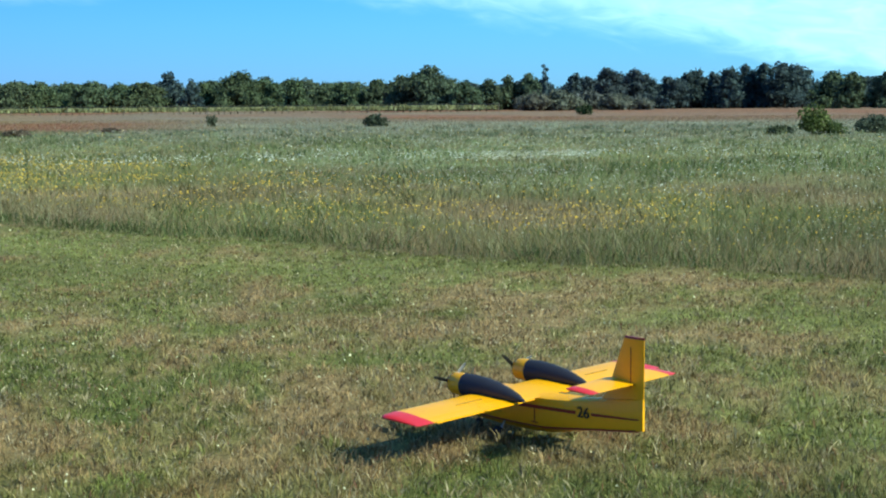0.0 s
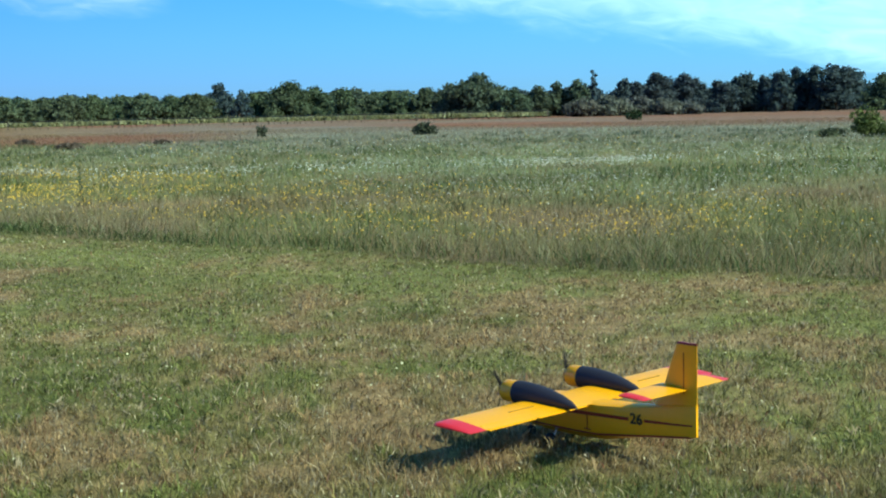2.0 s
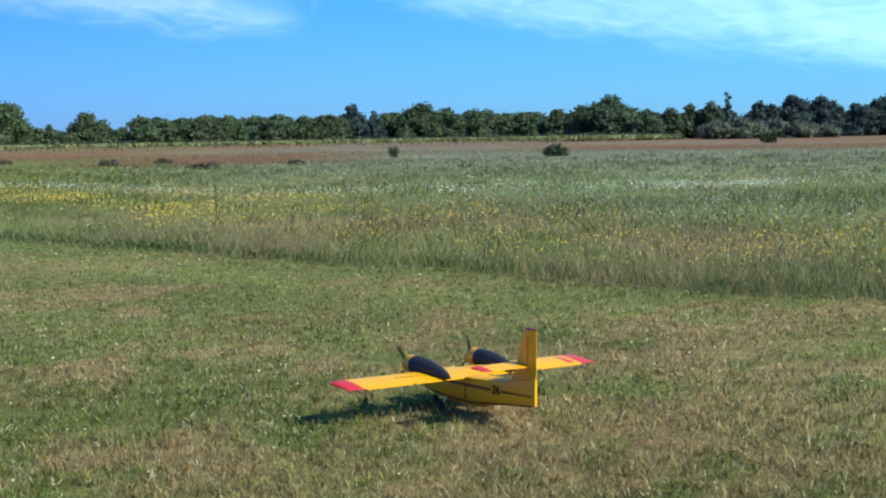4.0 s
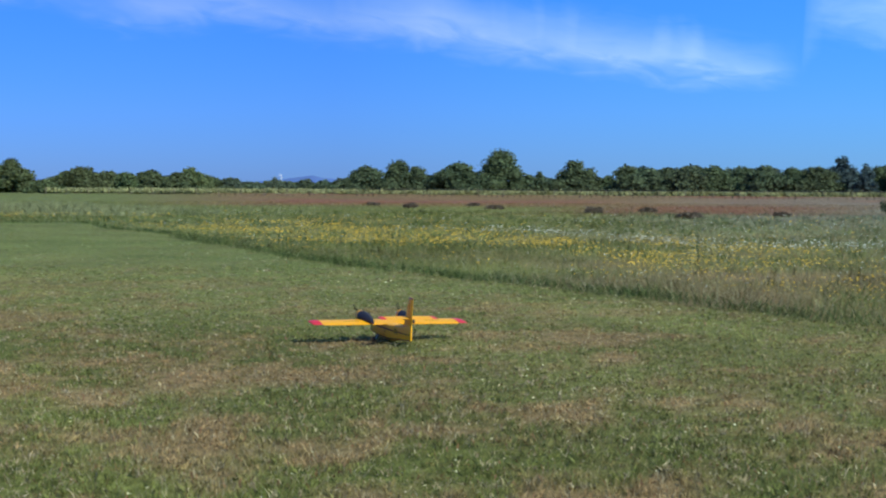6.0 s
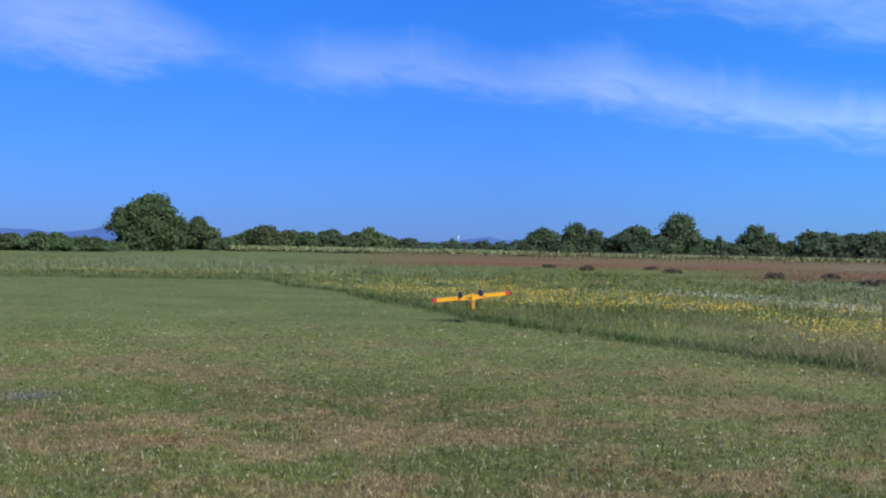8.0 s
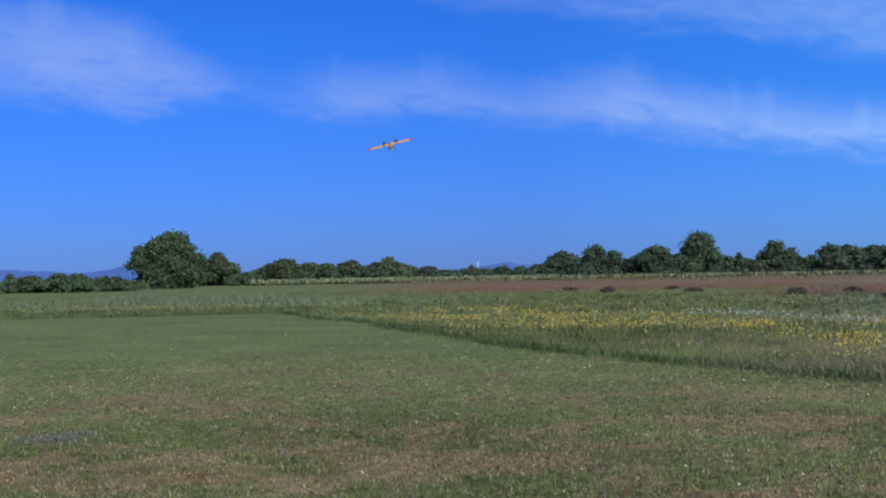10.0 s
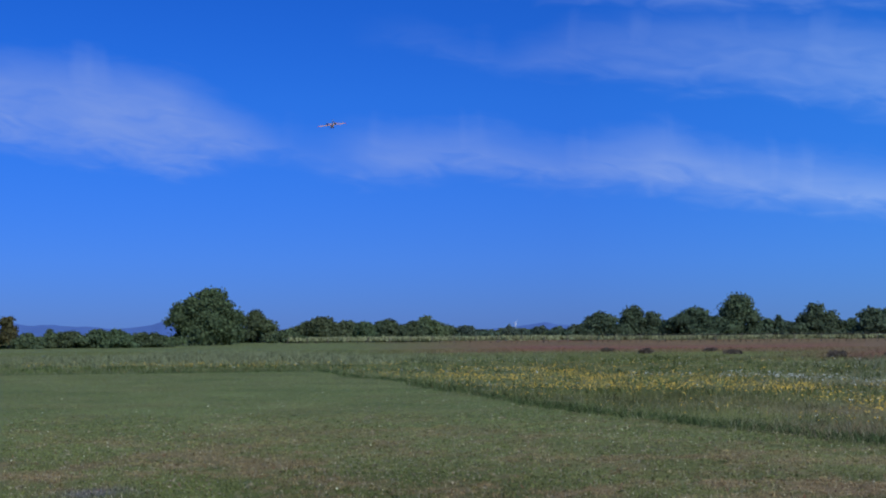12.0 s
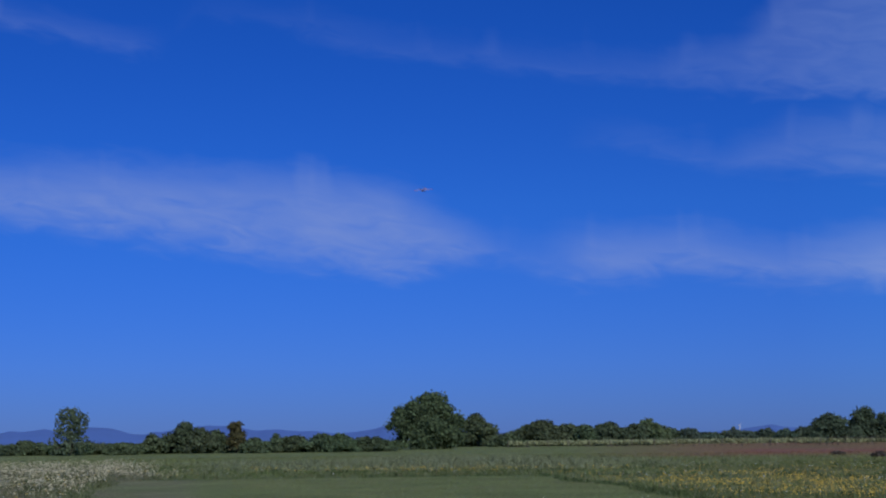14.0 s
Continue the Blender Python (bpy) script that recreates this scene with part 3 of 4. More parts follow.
# ---- trees ----
def leafy_mass(lobes, leaf, per, tint, name, parent, sparse=1.0, solid=True):
    """A crown of many small leaf clumps set on overlapping rounded lobes, over a ragged core darkened as inner shade.
    """
    vs, ts, tones, nv = [], [], [], 0
    for (cx, cy, cz, r, rz) in lobes:
        n = max(12, int(per * r * r * sparse))
        u = rng.normal(0, 1, (n, 3))
        u /= np.linalg.norm(u, axis=1)[:, None]
        rad = r * np.where(rng.random(n) < 0.16, rng.uniform(1.0, 1.32, n), rng.uniform(0.66, 1.06, n))
        p = np.array((cx, cy, cz)) + u * np.stack([rad, rad, rad * rz / r], 1)
        nrm = u * 0.75 + rng.normal(0, 0.8, (n, 3)) + np.array((0, 0, 0.25))
        nrm /= np.linalg.norm(nrm, axis=1)[:, None]
        s = np.cross(nrm, rng.normal(0, 1, (n, 3)))
        s /= np.linalg.norm(s, axis=1)[:, None]
        t = np.cross(nrm, s)
        sz = leaf * rng.uniform(0.6, 1.4, n)[:, None]
        q = np.stack([p - s * sz, p + t * sz * 0.7 + nrm * sz * 0.2, p + s * sz, p - t * sz * 0.7 + nrm * sz * 0.2], 1).reshape(-1, 3)
        k = np.arange(n)[:, None, None] * 4 + nv
        vs.append(q)
        ts.append((np.array(((0, 1, 2), (0, 2, 3)))[None] + k).reshape(-1, 3))
        tones.append(np.repeat(np.array(tint)[None] * rng.uniform(0.85, 1.15) * rng.uniform(0.7, 1.2, (n, 1)), 4, axis=0))
        nv += n * 4
        if not solid:
            continue
        # core of the lobe, its tint lowered to paint the shade inside the crown
        bm = bmesh.new()
        bmesh.ops.create_icosphere(bm, subdivisions=2, radius=1)
        cv = np.array([v.co[:] for v in bm.verts])
        cf = np.array([[v.index for v in f.verts] for f in bm.faces])
        bm.free()
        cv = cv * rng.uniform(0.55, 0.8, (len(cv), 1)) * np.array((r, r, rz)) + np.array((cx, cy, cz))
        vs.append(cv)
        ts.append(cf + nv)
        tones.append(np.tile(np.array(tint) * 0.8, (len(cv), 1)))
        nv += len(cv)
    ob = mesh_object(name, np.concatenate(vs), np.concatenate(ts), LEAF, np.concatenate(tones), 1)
    ob.parent = parent
    return ob


def limb(bm, a, b, r0, r1, sides=7):
    a, b = Vector(a), Vector(b)
    m = (b - a).to_track_quat("Z", "Y").to_matrix().to_4x4()
    m.translation = (a + b) / 2
    bmesh.ops.create_cone(bm, cap_ends=True, segments=sides, radius1=r0, radius2=r1, depth=(b - a).length, matrix=m)


def tree(turn, tall, half, far=300, tint=(0.05, 0.075, 0.022), shape="round", label="broad green oak at the edge of the field", category="tree"):
    """One tree at a bearing and distance: tapered trunk with limbs and a crown of leaf clumps."""
    a = radians(turn)
    base = new("tree")
    base.location = (far * math.sin(a), far * math.cos(a), 0)
    base.rotation_euler = (0, 0, rng.uniform(0, 6.28))
    tagged(base, label, category, "trees round the field")
    bm = bmesh.new()
    limb(bm, (0, 0, -0.1), (0.05 * tall, 0, tall * 0.45), tall * 0.035, tall * 0.022)
    lobes = []
    if shape == "round":
        n = 20
        lean = rng.uniform(-0.12, 0.12)
        for i in range(n):
            g, hh = i * 2.4 + rng.uniform(-0.5, 0.5), (i + 0.5) / n
            w = half * math.sqrt(max(0.02, 1 - hh ** 1.8)) * rng.uniform(0.25, 1.05)
            r = half * rng.uniform(0.16, 0.42)
            rz = min(r * 0.85, tall * 0.18)
            lobes.append((w * math.cos(g) + lean * half * hh, w * math.sin(g), tall * 0.05 + (tall * 0.95 - rz) * hh * rng.uniform(0.78, 1.04), r, rz))
        lobes.append((lean * half, 0, tall * 0.86, half * 0.3, tall * 0.14))
        lobes.append((0, 0, tall * 0.45, half * 0.6, tall * 0.36))
    elif shape == "dome":
        for i in range(44):
            g, hh = i * 2.4 + rng.uniform(-0.4, 0.4), ((i + 0.5) / 44) ** 0.9
            r = half * rng.uniform(0.11, 0.27) * (1.1 - 0.25 * hh)
            w = (half - r) * max(0.0, 1 - hh ** 1.7) ** 0.62 * rng.uniform(0.62, 1.16)
            rz = r * 0.85
            lobes.append((w * math.cos(g), w * math.sin(g), rz * 0.8 + (tall - rz * 1.7) * hh * rng.uniform(0.93, 1.03), r, rz))
        lobes.append((0, 0, tall * 0.34, half * 0.66, tall * 0.4))
    elif shape == "pine":
        for i in range(14):
            g, hh = i * 2.4 + rng.uniform(-0.5, 0.5), i / 13
            w = half * (1.0 - 0.55 * hh) * rng.uniform(0.35, 0.8)
            r = half * rng.uniform(0.26, 0.46)
            rz = min(r, tall * 0.13)
            lobes.append((w * math.cos(g), w * math.sin(g), tall * 0.12 + (tall * 0.88 - rz) * hh, r, rz))
        lobes.append((0, 0, tall * 0.42, half * 0.6, tall * 0.36))
    elif shape == "airy":
        for i in range(40):
            g, hh = i * 2.4, (i + 0.5) / 40
            w = half * (1.02 - 0.62 * hh) * rng.uniform(0.15, 1.0)
            r = half * rng.uniform(0.1, 0.26)
            lobes.append((w * math.cos(g), w * math.sin(g), tall * 0.06 + (tall * 0.94 - r) * hh, r, r * 1.2))
    else:
        for i in range(15):
            g, r = i * 2.4 + rng.uniform(-0.5, 0.5), half * rng.uniform(0.18, 0.4)
            rz = min(r, tall * 0.3)
            k = rng.uniform(0.15, 0.85)
            w = half * k
            top = (tall - rz) * (1 - 0.5 * k * k) * rng.uniform(0.6, 1.0)
            lobes.append((w * math.cos(g), w * math.sin(g), max(rz * 0.7, top * rng.uniform(0.4, 1.0)), r, rz))
        lobes.append((0, 0, tall * 0.42, half * 0.5, tall * 0.4))
    for lb in lobes[:8]:
        limb(bm, (0.04 * tall, 0, tall * 0.3), lb[:3], tall * 0.016, tall * 0.006, 5)
    part("trunk", bm, BARK, base)
    leaf = max(0.05, far * 0.00092)
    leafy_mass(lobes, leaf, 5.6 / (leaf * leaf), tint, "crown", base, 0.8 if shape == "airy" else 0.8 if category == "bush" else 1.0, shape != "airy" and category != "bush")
    return base


# tree tints; the extra blue is distance haze mixed into the leaf colour
OAK, PINE, PALE, DARK = (0.092, 0.124, 0.064), (0.060, 0.090, 0.096), (0.135, 0.145, 0.12), (0.09, 0.122, 0.074)
HEDGE = (0.102, 0.132, 0.058)
DEG = math.tan(radians(1))


def wood(rows, far, tint, shape="round", label="broad green oak at the edge of the field"):
    """Trees of one stretch: bearing, height and half width in degrees of view."""
    for turn, tall, half in rows:
        d, k = far * rng.uniform(0.96, 1.04), rng.uniform(0.87, 1.13)
        tree(turn + rng.uniform(-0.06, 0.06), tall * 1.04 * DEG * d, half * (1.6 if shape == "pine" else 1.28 if shape in ("dome", "airy") else 1.42) * DEG * d, d, tuple(c * k * rng.uniform(0.95, 1.05) for c in tint), shape, label)


def build_trees():
    wood([(-44.7, 0.52, 0.6), (-41.2, 0.45, 0.5), (-40.0, 0.76, 0.36), (-38.75, 1.15, 0.72), (-38.2, 0.95, 0.5), (-37.6, 0.86, 0.5), (-36.1, 0.58, 0.5), (-35.4, 0.70, 0.36), (-34.5, 0.62, 0.65), (-33.6, 0.68, 0.7), (-32.9, 0.7, 0.55), (-32.0, 0.55, 0.45), (-31.5, 0.56, 0.4)], 210, HEDGE)
    wood([(-43.0, 1.75, 0.85)], 205, (0.115, 0.14, 0.075), "airy", "tall airy poplar with open crown")
    wood([(-36.9, 1.2, 0.3)], 210, (0.10, 0.088, 0.035), "pine", "slim russet-topped tree in the hedge")
    wood([(-29.5, 2.16, 1.42)], 255, HEDGE, "dome", "great broad oak standing apart at the field end")
    wood([(-27.6, 1.25, 0.6), (-25.0, 0.95, 0.9), (-24.1, 0.78, 0.5), (-23.4, 0.76, 0.45), (-22.5, 0.88, 0.5), (-21.6, 0.8, 0.5), (-21.05, 0.97, 0.5), (-28.3, 0.6, 0.5), (-26.4, 0.5, 0.6)], 300, HEDGE)
    wood([(-20.2, 0.55, 0.4), (-19.4, 0.55, 0.5), (-18.7, 0.4, 0.5), (-17.8, 0.58, 0.25), (-17.3, 0.42, 0.35), (-16.6, 0.51, 0.5), (-15.9, 0.5, 0.4), (-15.3, 0.55, 0.4)], 340, DARK)
    wood([(-14.4, 1.05, 0.76), (-13.05, 1.28, 0.6), (-12.3, 1.05, 0.5), (-10.8, 1.17, 0.85), (-9.25, 1.7, 0.74), (-7.95, 0.75, 0.45), (-7.5, 0.9, 0.25), (-6.15, 1.28, 0.76), (-4.9, 0.75, 0.35), (-4.05, 1.13, 0.68), (-3.2, 0.96, 0.45)], 310, OAK)
    wood([(-2.6, 1.04, 0.6), (-1.9, 1.08, 0.6), (-0.9, 1.1, 0.7), (0.1, 1.06, 0.7), (1.0, 1.13, 0.7), (2.1, 1.06, 0.65), (3.1, 1.1, 0.65), (5.3, 1.1, 0.6)], 310, OAK)
    wood([(4.0, 1.46, 0.58), (4.75, 1.2, 0.3)], 315, PINE, "round", "dark pine rising above the oak wood")
    wood([(6.6, 1.46, 0.93), (7.6, 1.27, 0.5), (8.6, 1.2, 0.45), (9.8, 0.92, 0.4), (10.5, 1.06, 0.42), (11.0, 0.95, 0.4), (11.9, 1.15, 0.5)], 300, OAK)
    wood([(12.8, 1.33, 0.55), (13.9, 1.68, 0.9), (15.3, 1.12, 0.5), (16.2, 1.15, 0.55), (17.0, 1.28, 0.45), (17.7, 1.36, 0.5)], 270, DARK)
    wood([(18.35, 1.7, 0.16), (19.4, 1.33, 0.25), (20.0, 1.24, 0.22), (20.9, 1.55, 0.48), (21.8, 1.48, 0.48), (22.4, 1.27, 0.3), (23.2, 1.19, 0.45), (24.0, 1.42, 0.55), (24.9, 1.34, 0.36), (25.4, 1.5, 0.4), (26.0, 1.6, 0.4), (26.7, 1.63, 0.4), (27.5, 1.64, 0.6), (28.15, 1.52, 0.36)], 275, PINE, "pine", "dark tall pine in a dense row")
    wood([(29.2, 1.33, 0.68), (30.0, 1.32, 0.5), (31.2, 1.3, 0.6), (32.2, 1.35, 0.6)], 260, DARK)
    wood([(18.0, 0.85, 0.6), (19.0, 0.88, 0.6), (20.1, 0.85, 0.6), (21.1, 0.75, 0.55), (22.0, 0.6, 0.5)], 245, PALE, "low", "grey-green willow scrub before the pines")


def build_underwood():
    """The lower trees and hedges that close the gaps behind the front trees."""
    def fill(a0, a1, step, far, tall, tint, shape, label):
        t = a0
        while t < a1:
            h = tall * rng.uniform(0.8, 1.05)
            wood([(t, h, step * rng.uniform(0.9, 1.5))], far, tint, shape, label)
            t += step * rng.uniform(0.6, 1.2)

    fill(-47, -31, 0.6, 222, 0.5, HEDGE, "low", "low green hedge thicket at the field end")
    fill(-25.6, -20.6, 0.6, 330, 0.76, HEDGE, "round", "green oak in the hedge behind the field")
    fill(-28.5, -14.5, 0.6, 350, 0.5, HEDGE, "low", "low green thicket behind the field")
    fill(-14.5, -3.5, 0.75, 345, 0.66, DARK, "low", "low green thicket between the oaks")
    fill(-3.5, 12.5, 0.6, 345, 1.08, DARK, "round", "dense green tree in the wood's edge")
    fill(12, 33, 0.75, 300, 1.1, PINE, "round", "dark green tree in the dense wood")


def build_shrubs():
    def bush(x, y, tall, half, tint, label):
        d = math.hypot(x, y)
        ob = tree(math.degrees(math.atan2(x, y)), tall, half, d, tint, "low", label, "bush")
        ob.name, ob["group"] = "bush", "bushes in the meadow"

    bush(9.6, 100.3, 1.15, 0.55, (0.085, 0.10, 0.06), "slim dark green bush in the meadow")
    bush(20.0, 96.1, 1.0, 1.0, (0.07, 0.085, 0.05), "low dark green bush in the meadow")
    bush(33.0, 60.8, 1.6, 0.95, (0.11, 0.14, 0.04), "sunlit yellow-green bush beside the meadow")
    bush(33.6, 60.2, 0.75, 0.7, (0.10, 0.13, 0.04), "leafy green shoot under the bright bush")
    bush(31.6, 61.3, 0.5, 0.75, (0.08, 0.10, 0.05), "low grey-green bush at the bright bush")
    bush(36.7, 61.6, 1.05, 1.2, (0.08, 0.10, 0.065), "low dark bush at the bright bush")
    bush(38.8, 61.0, 1.0, 1.2, (0.08, 0.10, 0.065), "low dark bush at the bright bush")
    bush(57.1, 157.5, 1.4, 1.0, (0.035, 0.06, 0.022), "round dark green bush before the scrub")
    for x, y, s in ((-16.9, 103.3, 1.0), (-8.6, 90.7, 1.2), (-5.6, 95.5, 1.0), (-2.4, 76.6, 1.0), (-24, 108, 1.0), (-21, 118, 0.8), (2.5, 84, 0.8), (-30, 120, 0.9)):
        bush(x, y, 0.42 * s, 0.7 * s, (0.12, 0.095, 0.07), "low brownish heath bush on the red field")


def build_weed():
    """A tall dark weed standing out of the meadow."""
    ob = new("tall_weed")
    ob.location = (-0.7, 28.5, 0)
    tagged(ob, "tall thin dark green weed standing in the meadow", "weed")
    bm = bmesh.new()
    limb(bm, (0, 0, -0.02), (0.02, 0, 0.62), 0.008, 0.004, 6)
    part("stem", bm, BARK, ob)
    leafy_mass([(0.02 * math.sin(i), 0, 0.16 + i * 0.075, 0.05 - i * 0.005, 0.06) for i in range(7)], 0.016, 8000, (0.09, 0.12, 0.05), "leaves", ob, 1.0, False)


def build_vineyard():
    """Rows of vines with posts, along the far side of the field."""
    for row in range(4):
        x0, y0, x1, y1 = -118, 238 + row * 6, 66, 222 + row * 6
        name = "vine_row"
        n = 9000
        u = rng.random(n)
        gap = lattice_noise(u * 184, np.full(n, row * 9.0), 1.1, 51)
        x, y = x0 + (x1 - x0) * u, y0 + (y1 - y0) * u + rng.normal(0, 0.15, n)
        h = rng.uniform(0.25, 0.5, n) * (0.5 + 1.0 * gap)
        z = rng.uniform(0.35, 0.8, n)
        ob = blades(name, x, y, z, h, rng.uniform(0.16, 0.34, n), np.tile(np.array((0.36, 0.37, 0.18)), (n, 1)) * rng.uniform(0.6, 1.2, (n, 1)), LEAF, 0.6)
        tagged(ob, "row of young green vines on posts", "vines", "vine rows", "stuff")
    # the vines' dark stocks, and an added black tube as the first row's shade line
    u = (np.arange(196) + rng.uniform(-0.15, 0.15, 196)) / 196
    ob = blades("vine_stocks", -118 + 184 * u, 237.8 - 16 * u, np.zeros(196), np.full(196, 0.5), rng.uniform(0.12, 0.24, 196), np.tile(np.array((0.035, 0.03, 0.022)), (196, 1)), BARK, 0.15)
    tagged(ob, "dark gnarled stocks of the young vines", "vines", "", "stuff")
    bm = bmesh.new()
    limb(bm, (-60, 232.8, 1.16), (66, 221.8, 1.16), 0.07, 0.07, 6)
    me = bpy.data.meshes.new("hose")
    bm.to_mesh(me)
    bm.free()
    me.materials.append(BLACK)
    tagged(new("shade_line_tube", me), "added black tube drawing the shade line along the vine posts", "hose")
    post = None
    for i in range(46):
        u = i / 45
        m = pose(-118 + 184 * u, 237.7 - 16 * u, 0)
        if post is None:
            bm = bmesh.new()
            limb(bm, (0, 0, -0.05), (0, 0, 1.25), 0.06, 0.05, 6)
            me = bpy.data.meshes.new("vine_post")
            bm.to_mesh(me)
            bm.free()
            me.materials.append(WOOD)
            post = tagged(new("vine_post", me), "weathered wooden post at a vine row", "post", "vine posts")
            post.matrix_world = m
        else:
            copy_thing(post, m)


def build_hills():
    """Far hills on the horizon, blue from haze put into their colour."""
    a = np.radians(np.linspace(-62, 48, 900))
    ctrl_t = (-62, -50, -45.6, -44, -41.5, -40.2, -37.9, -36.2, -34.7, -32.9, -31.2, -28, -25.9, -22, -18.8, -16.3, -14, -8, 0, 48)
    ctrl_e = (0.5, 0.5, 0.46, 0.60, 0.62, 0.40, 0.68, 0.5, 0.5, 0.27, 0.56, 0.5, 0.18, 0.12, 0.12, 0.46, 0.18, 0.1, 0.05, 0.02)
    el = np.interp(np.degrees(a), ctrl_t, ctrl_e)
    el = el + (lattice_noise(np.degrees(a), 0 * a, 1.2, 61) - 0.5) * 0.14 + (lattice_noise(np.degrees(a), 0 * a, 0.4, 62) - 0.5) * 0.09
    rows = []
    for r, k in ((3600, -0.02), (3900, 0.6), (4200, 1.0), (4500, 0.4)):
        rows.append(np.stack([r * np.sin(a), r * np.cos(a), r * np.tan(np.radians(el * 0.85)) * k + 1.6 * k], 1))
    v = np.concatenate(rows)
    n = len(a)
    q = [(i * n + j, i * n + j + 1, (i + 1) * n + j + 1, (i + 1) * n + j) for i in range(3) for j in range(n - 1)]
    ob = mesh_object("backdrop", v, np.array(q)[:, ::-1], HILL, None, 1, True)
    tagged(ob, "low hills far on the horizon, blue with haze put into their colour", "hills", "", "structure")


def build_turbine():
    d, a = 1500, radians(-17.57)
    base = new("wind_turbine")
    base.location = (d * math.sin(a), d * math.cos(a), 0)
    base.rotation_euler = (0, 0, 0.5)
    tagged(base, "white wind turbine far behind the trees", "wind turbine")
    bm = bmesh.new()
    limb(bm, (0, 0, 0), (0, 0, 12), 0.45, 0.25, 12)
    part("tower", bm, WHITE, base)
    bm = bmesh.new()
    limb(bm, (0, -0.9, 12.2), (0, 0.9, 12.2), 0.4, 0.35, 10)
    part("nacelle", bm, WHITE, base)
    for k in range(3):
        g = radians(60 + 120 * k)
        bm = bmesh.new()
        limb(bm, (0, -1.1, 12.2), (3.0 * math.cos(g), -1.1, 12.2 + 3.0 * math.sin(g)), 0.22, 0.08, 6)
        part("blade", bm, WHITE, base)


# ---- the aircraft: x forward from the wing's leading edge, y to its left, z up from the wheels ----
def smooth_part(name, bm, mat, parent, label=""):
    bmesh.ops.recalc_face_normals(bm, faces=bm.faces)
    for f in bm.faces:
        f.smooth = True
    ob = part(name, bm, mat, parent, label)
    ob.data.set_sharp_from_angle(angle=radians(40))
    return ob


def loft(bm, sections):
    """Skin through closed rings of equal length, capped at both ends."""
    rings = [[bm.verts.new(p) for p in s] for s in sections]
    n = len(rings[0])
    for a, b in zip(rings, rings[1:]):
        for i in range(n):
            bm.faces.new((a[i], a[(i + 1) % n], b[(i + 1) % n], b[i]))
    bm.faces.new(rings[0])
    bm.faces.new(rings[-1][::-1])
    return rings


def airfoil(chord, thick, n=12):
    """x from 0 (nose) to -chord, with z, going round once."""
    top, bot = [], []
    for i in range(n + 1):
        s = 0.5 - 0.5 * math.cos(math.pi * i / n)
        h = 5 * thick * (0.2969 * math.sqrt(s) - 0.126 * s - 0.3516 * s * s + 0.2843 * s ** 3 - 0.1036 * s ** 4) * chord
        top.append((-s * chord, h * 1.35 + 0.0006))
        bot.append((-s * chord, -h * 0.65 - 0.0006))
    return top + bot[::-1][:-1]


def wing_section(y, z, x0, chord, thick):
    return [(x0 + x, y, z + h) for x, h in airfoil(chord, thick)]


def box(bm, x0, x1, y0, y1, z0, z1, bevel=0.0):
    g = bmesh.ops.create_cube(bm, size=1, matrix=Matrix.LocRotScale(((x0 + x1) / 2, (y0 + y1) / 2, (z0 + z1) / 2), None, (x1 - x0, y1 - y0, z1 - z0)))
    if bevel:
        bmesh.ops.bevel(bm, geom=list({e for v in g["verts"] for e in v.link_edges}), offset=bevel, segments=2, affect="EDGES", profile=0.5)


# hull stations: x, half width, deck z, side z, keel z
HULL = [(0.325, 0.012, 0.150, 0.130, 0.110), (0.30, 0.040, 0.175, 0.120, 0.082), (0.24, 0.062, 0.196, 0.105, 0.062), (0.17, 0.071, 0.212, 0.098, 0.052), (0.10, 0.074, 0.228, 0.096, 0.048),
        (0.0, 0.075, 0.240, 0.095, 0.046), (-0.15, 0.075, 0.240, 0.096, 0.048), (-0.30, 0.072, 0.240, 0.100, 0.060), (-0.45, 0.062, 0.252, 0.118, 0.094), (-0.60, 0.046, 0.272, 0.136, 0.122), (-0.74, 0.026, 0.292, 0.150, 0.144), (-0.833, 0.006, 0.302, 0.160, 0.157)]


def hull_ring(x, w, top, side, keel):
    c = min(w * 0.6, 0.025)
    half = [(w * 0.35, keel + (side - keel) * 0.3), (w * 0.97, side), (w, side + 0.006), (w, top - c), (w - c * 0.3, top - c * 0.3), (w - c, top)]
    return [(x, 0, keel)] + [(x, y, z) for y, z in half] + [(x, -y, z) for y, z in half[::-1]]


def hull_at(x):
    xs = [h[0] for h in HULL][::-1]
    return [float(np.interp(x, xs, [h[k] for h in HULL][::-1])) for k in (1, 2, 3, 4)]


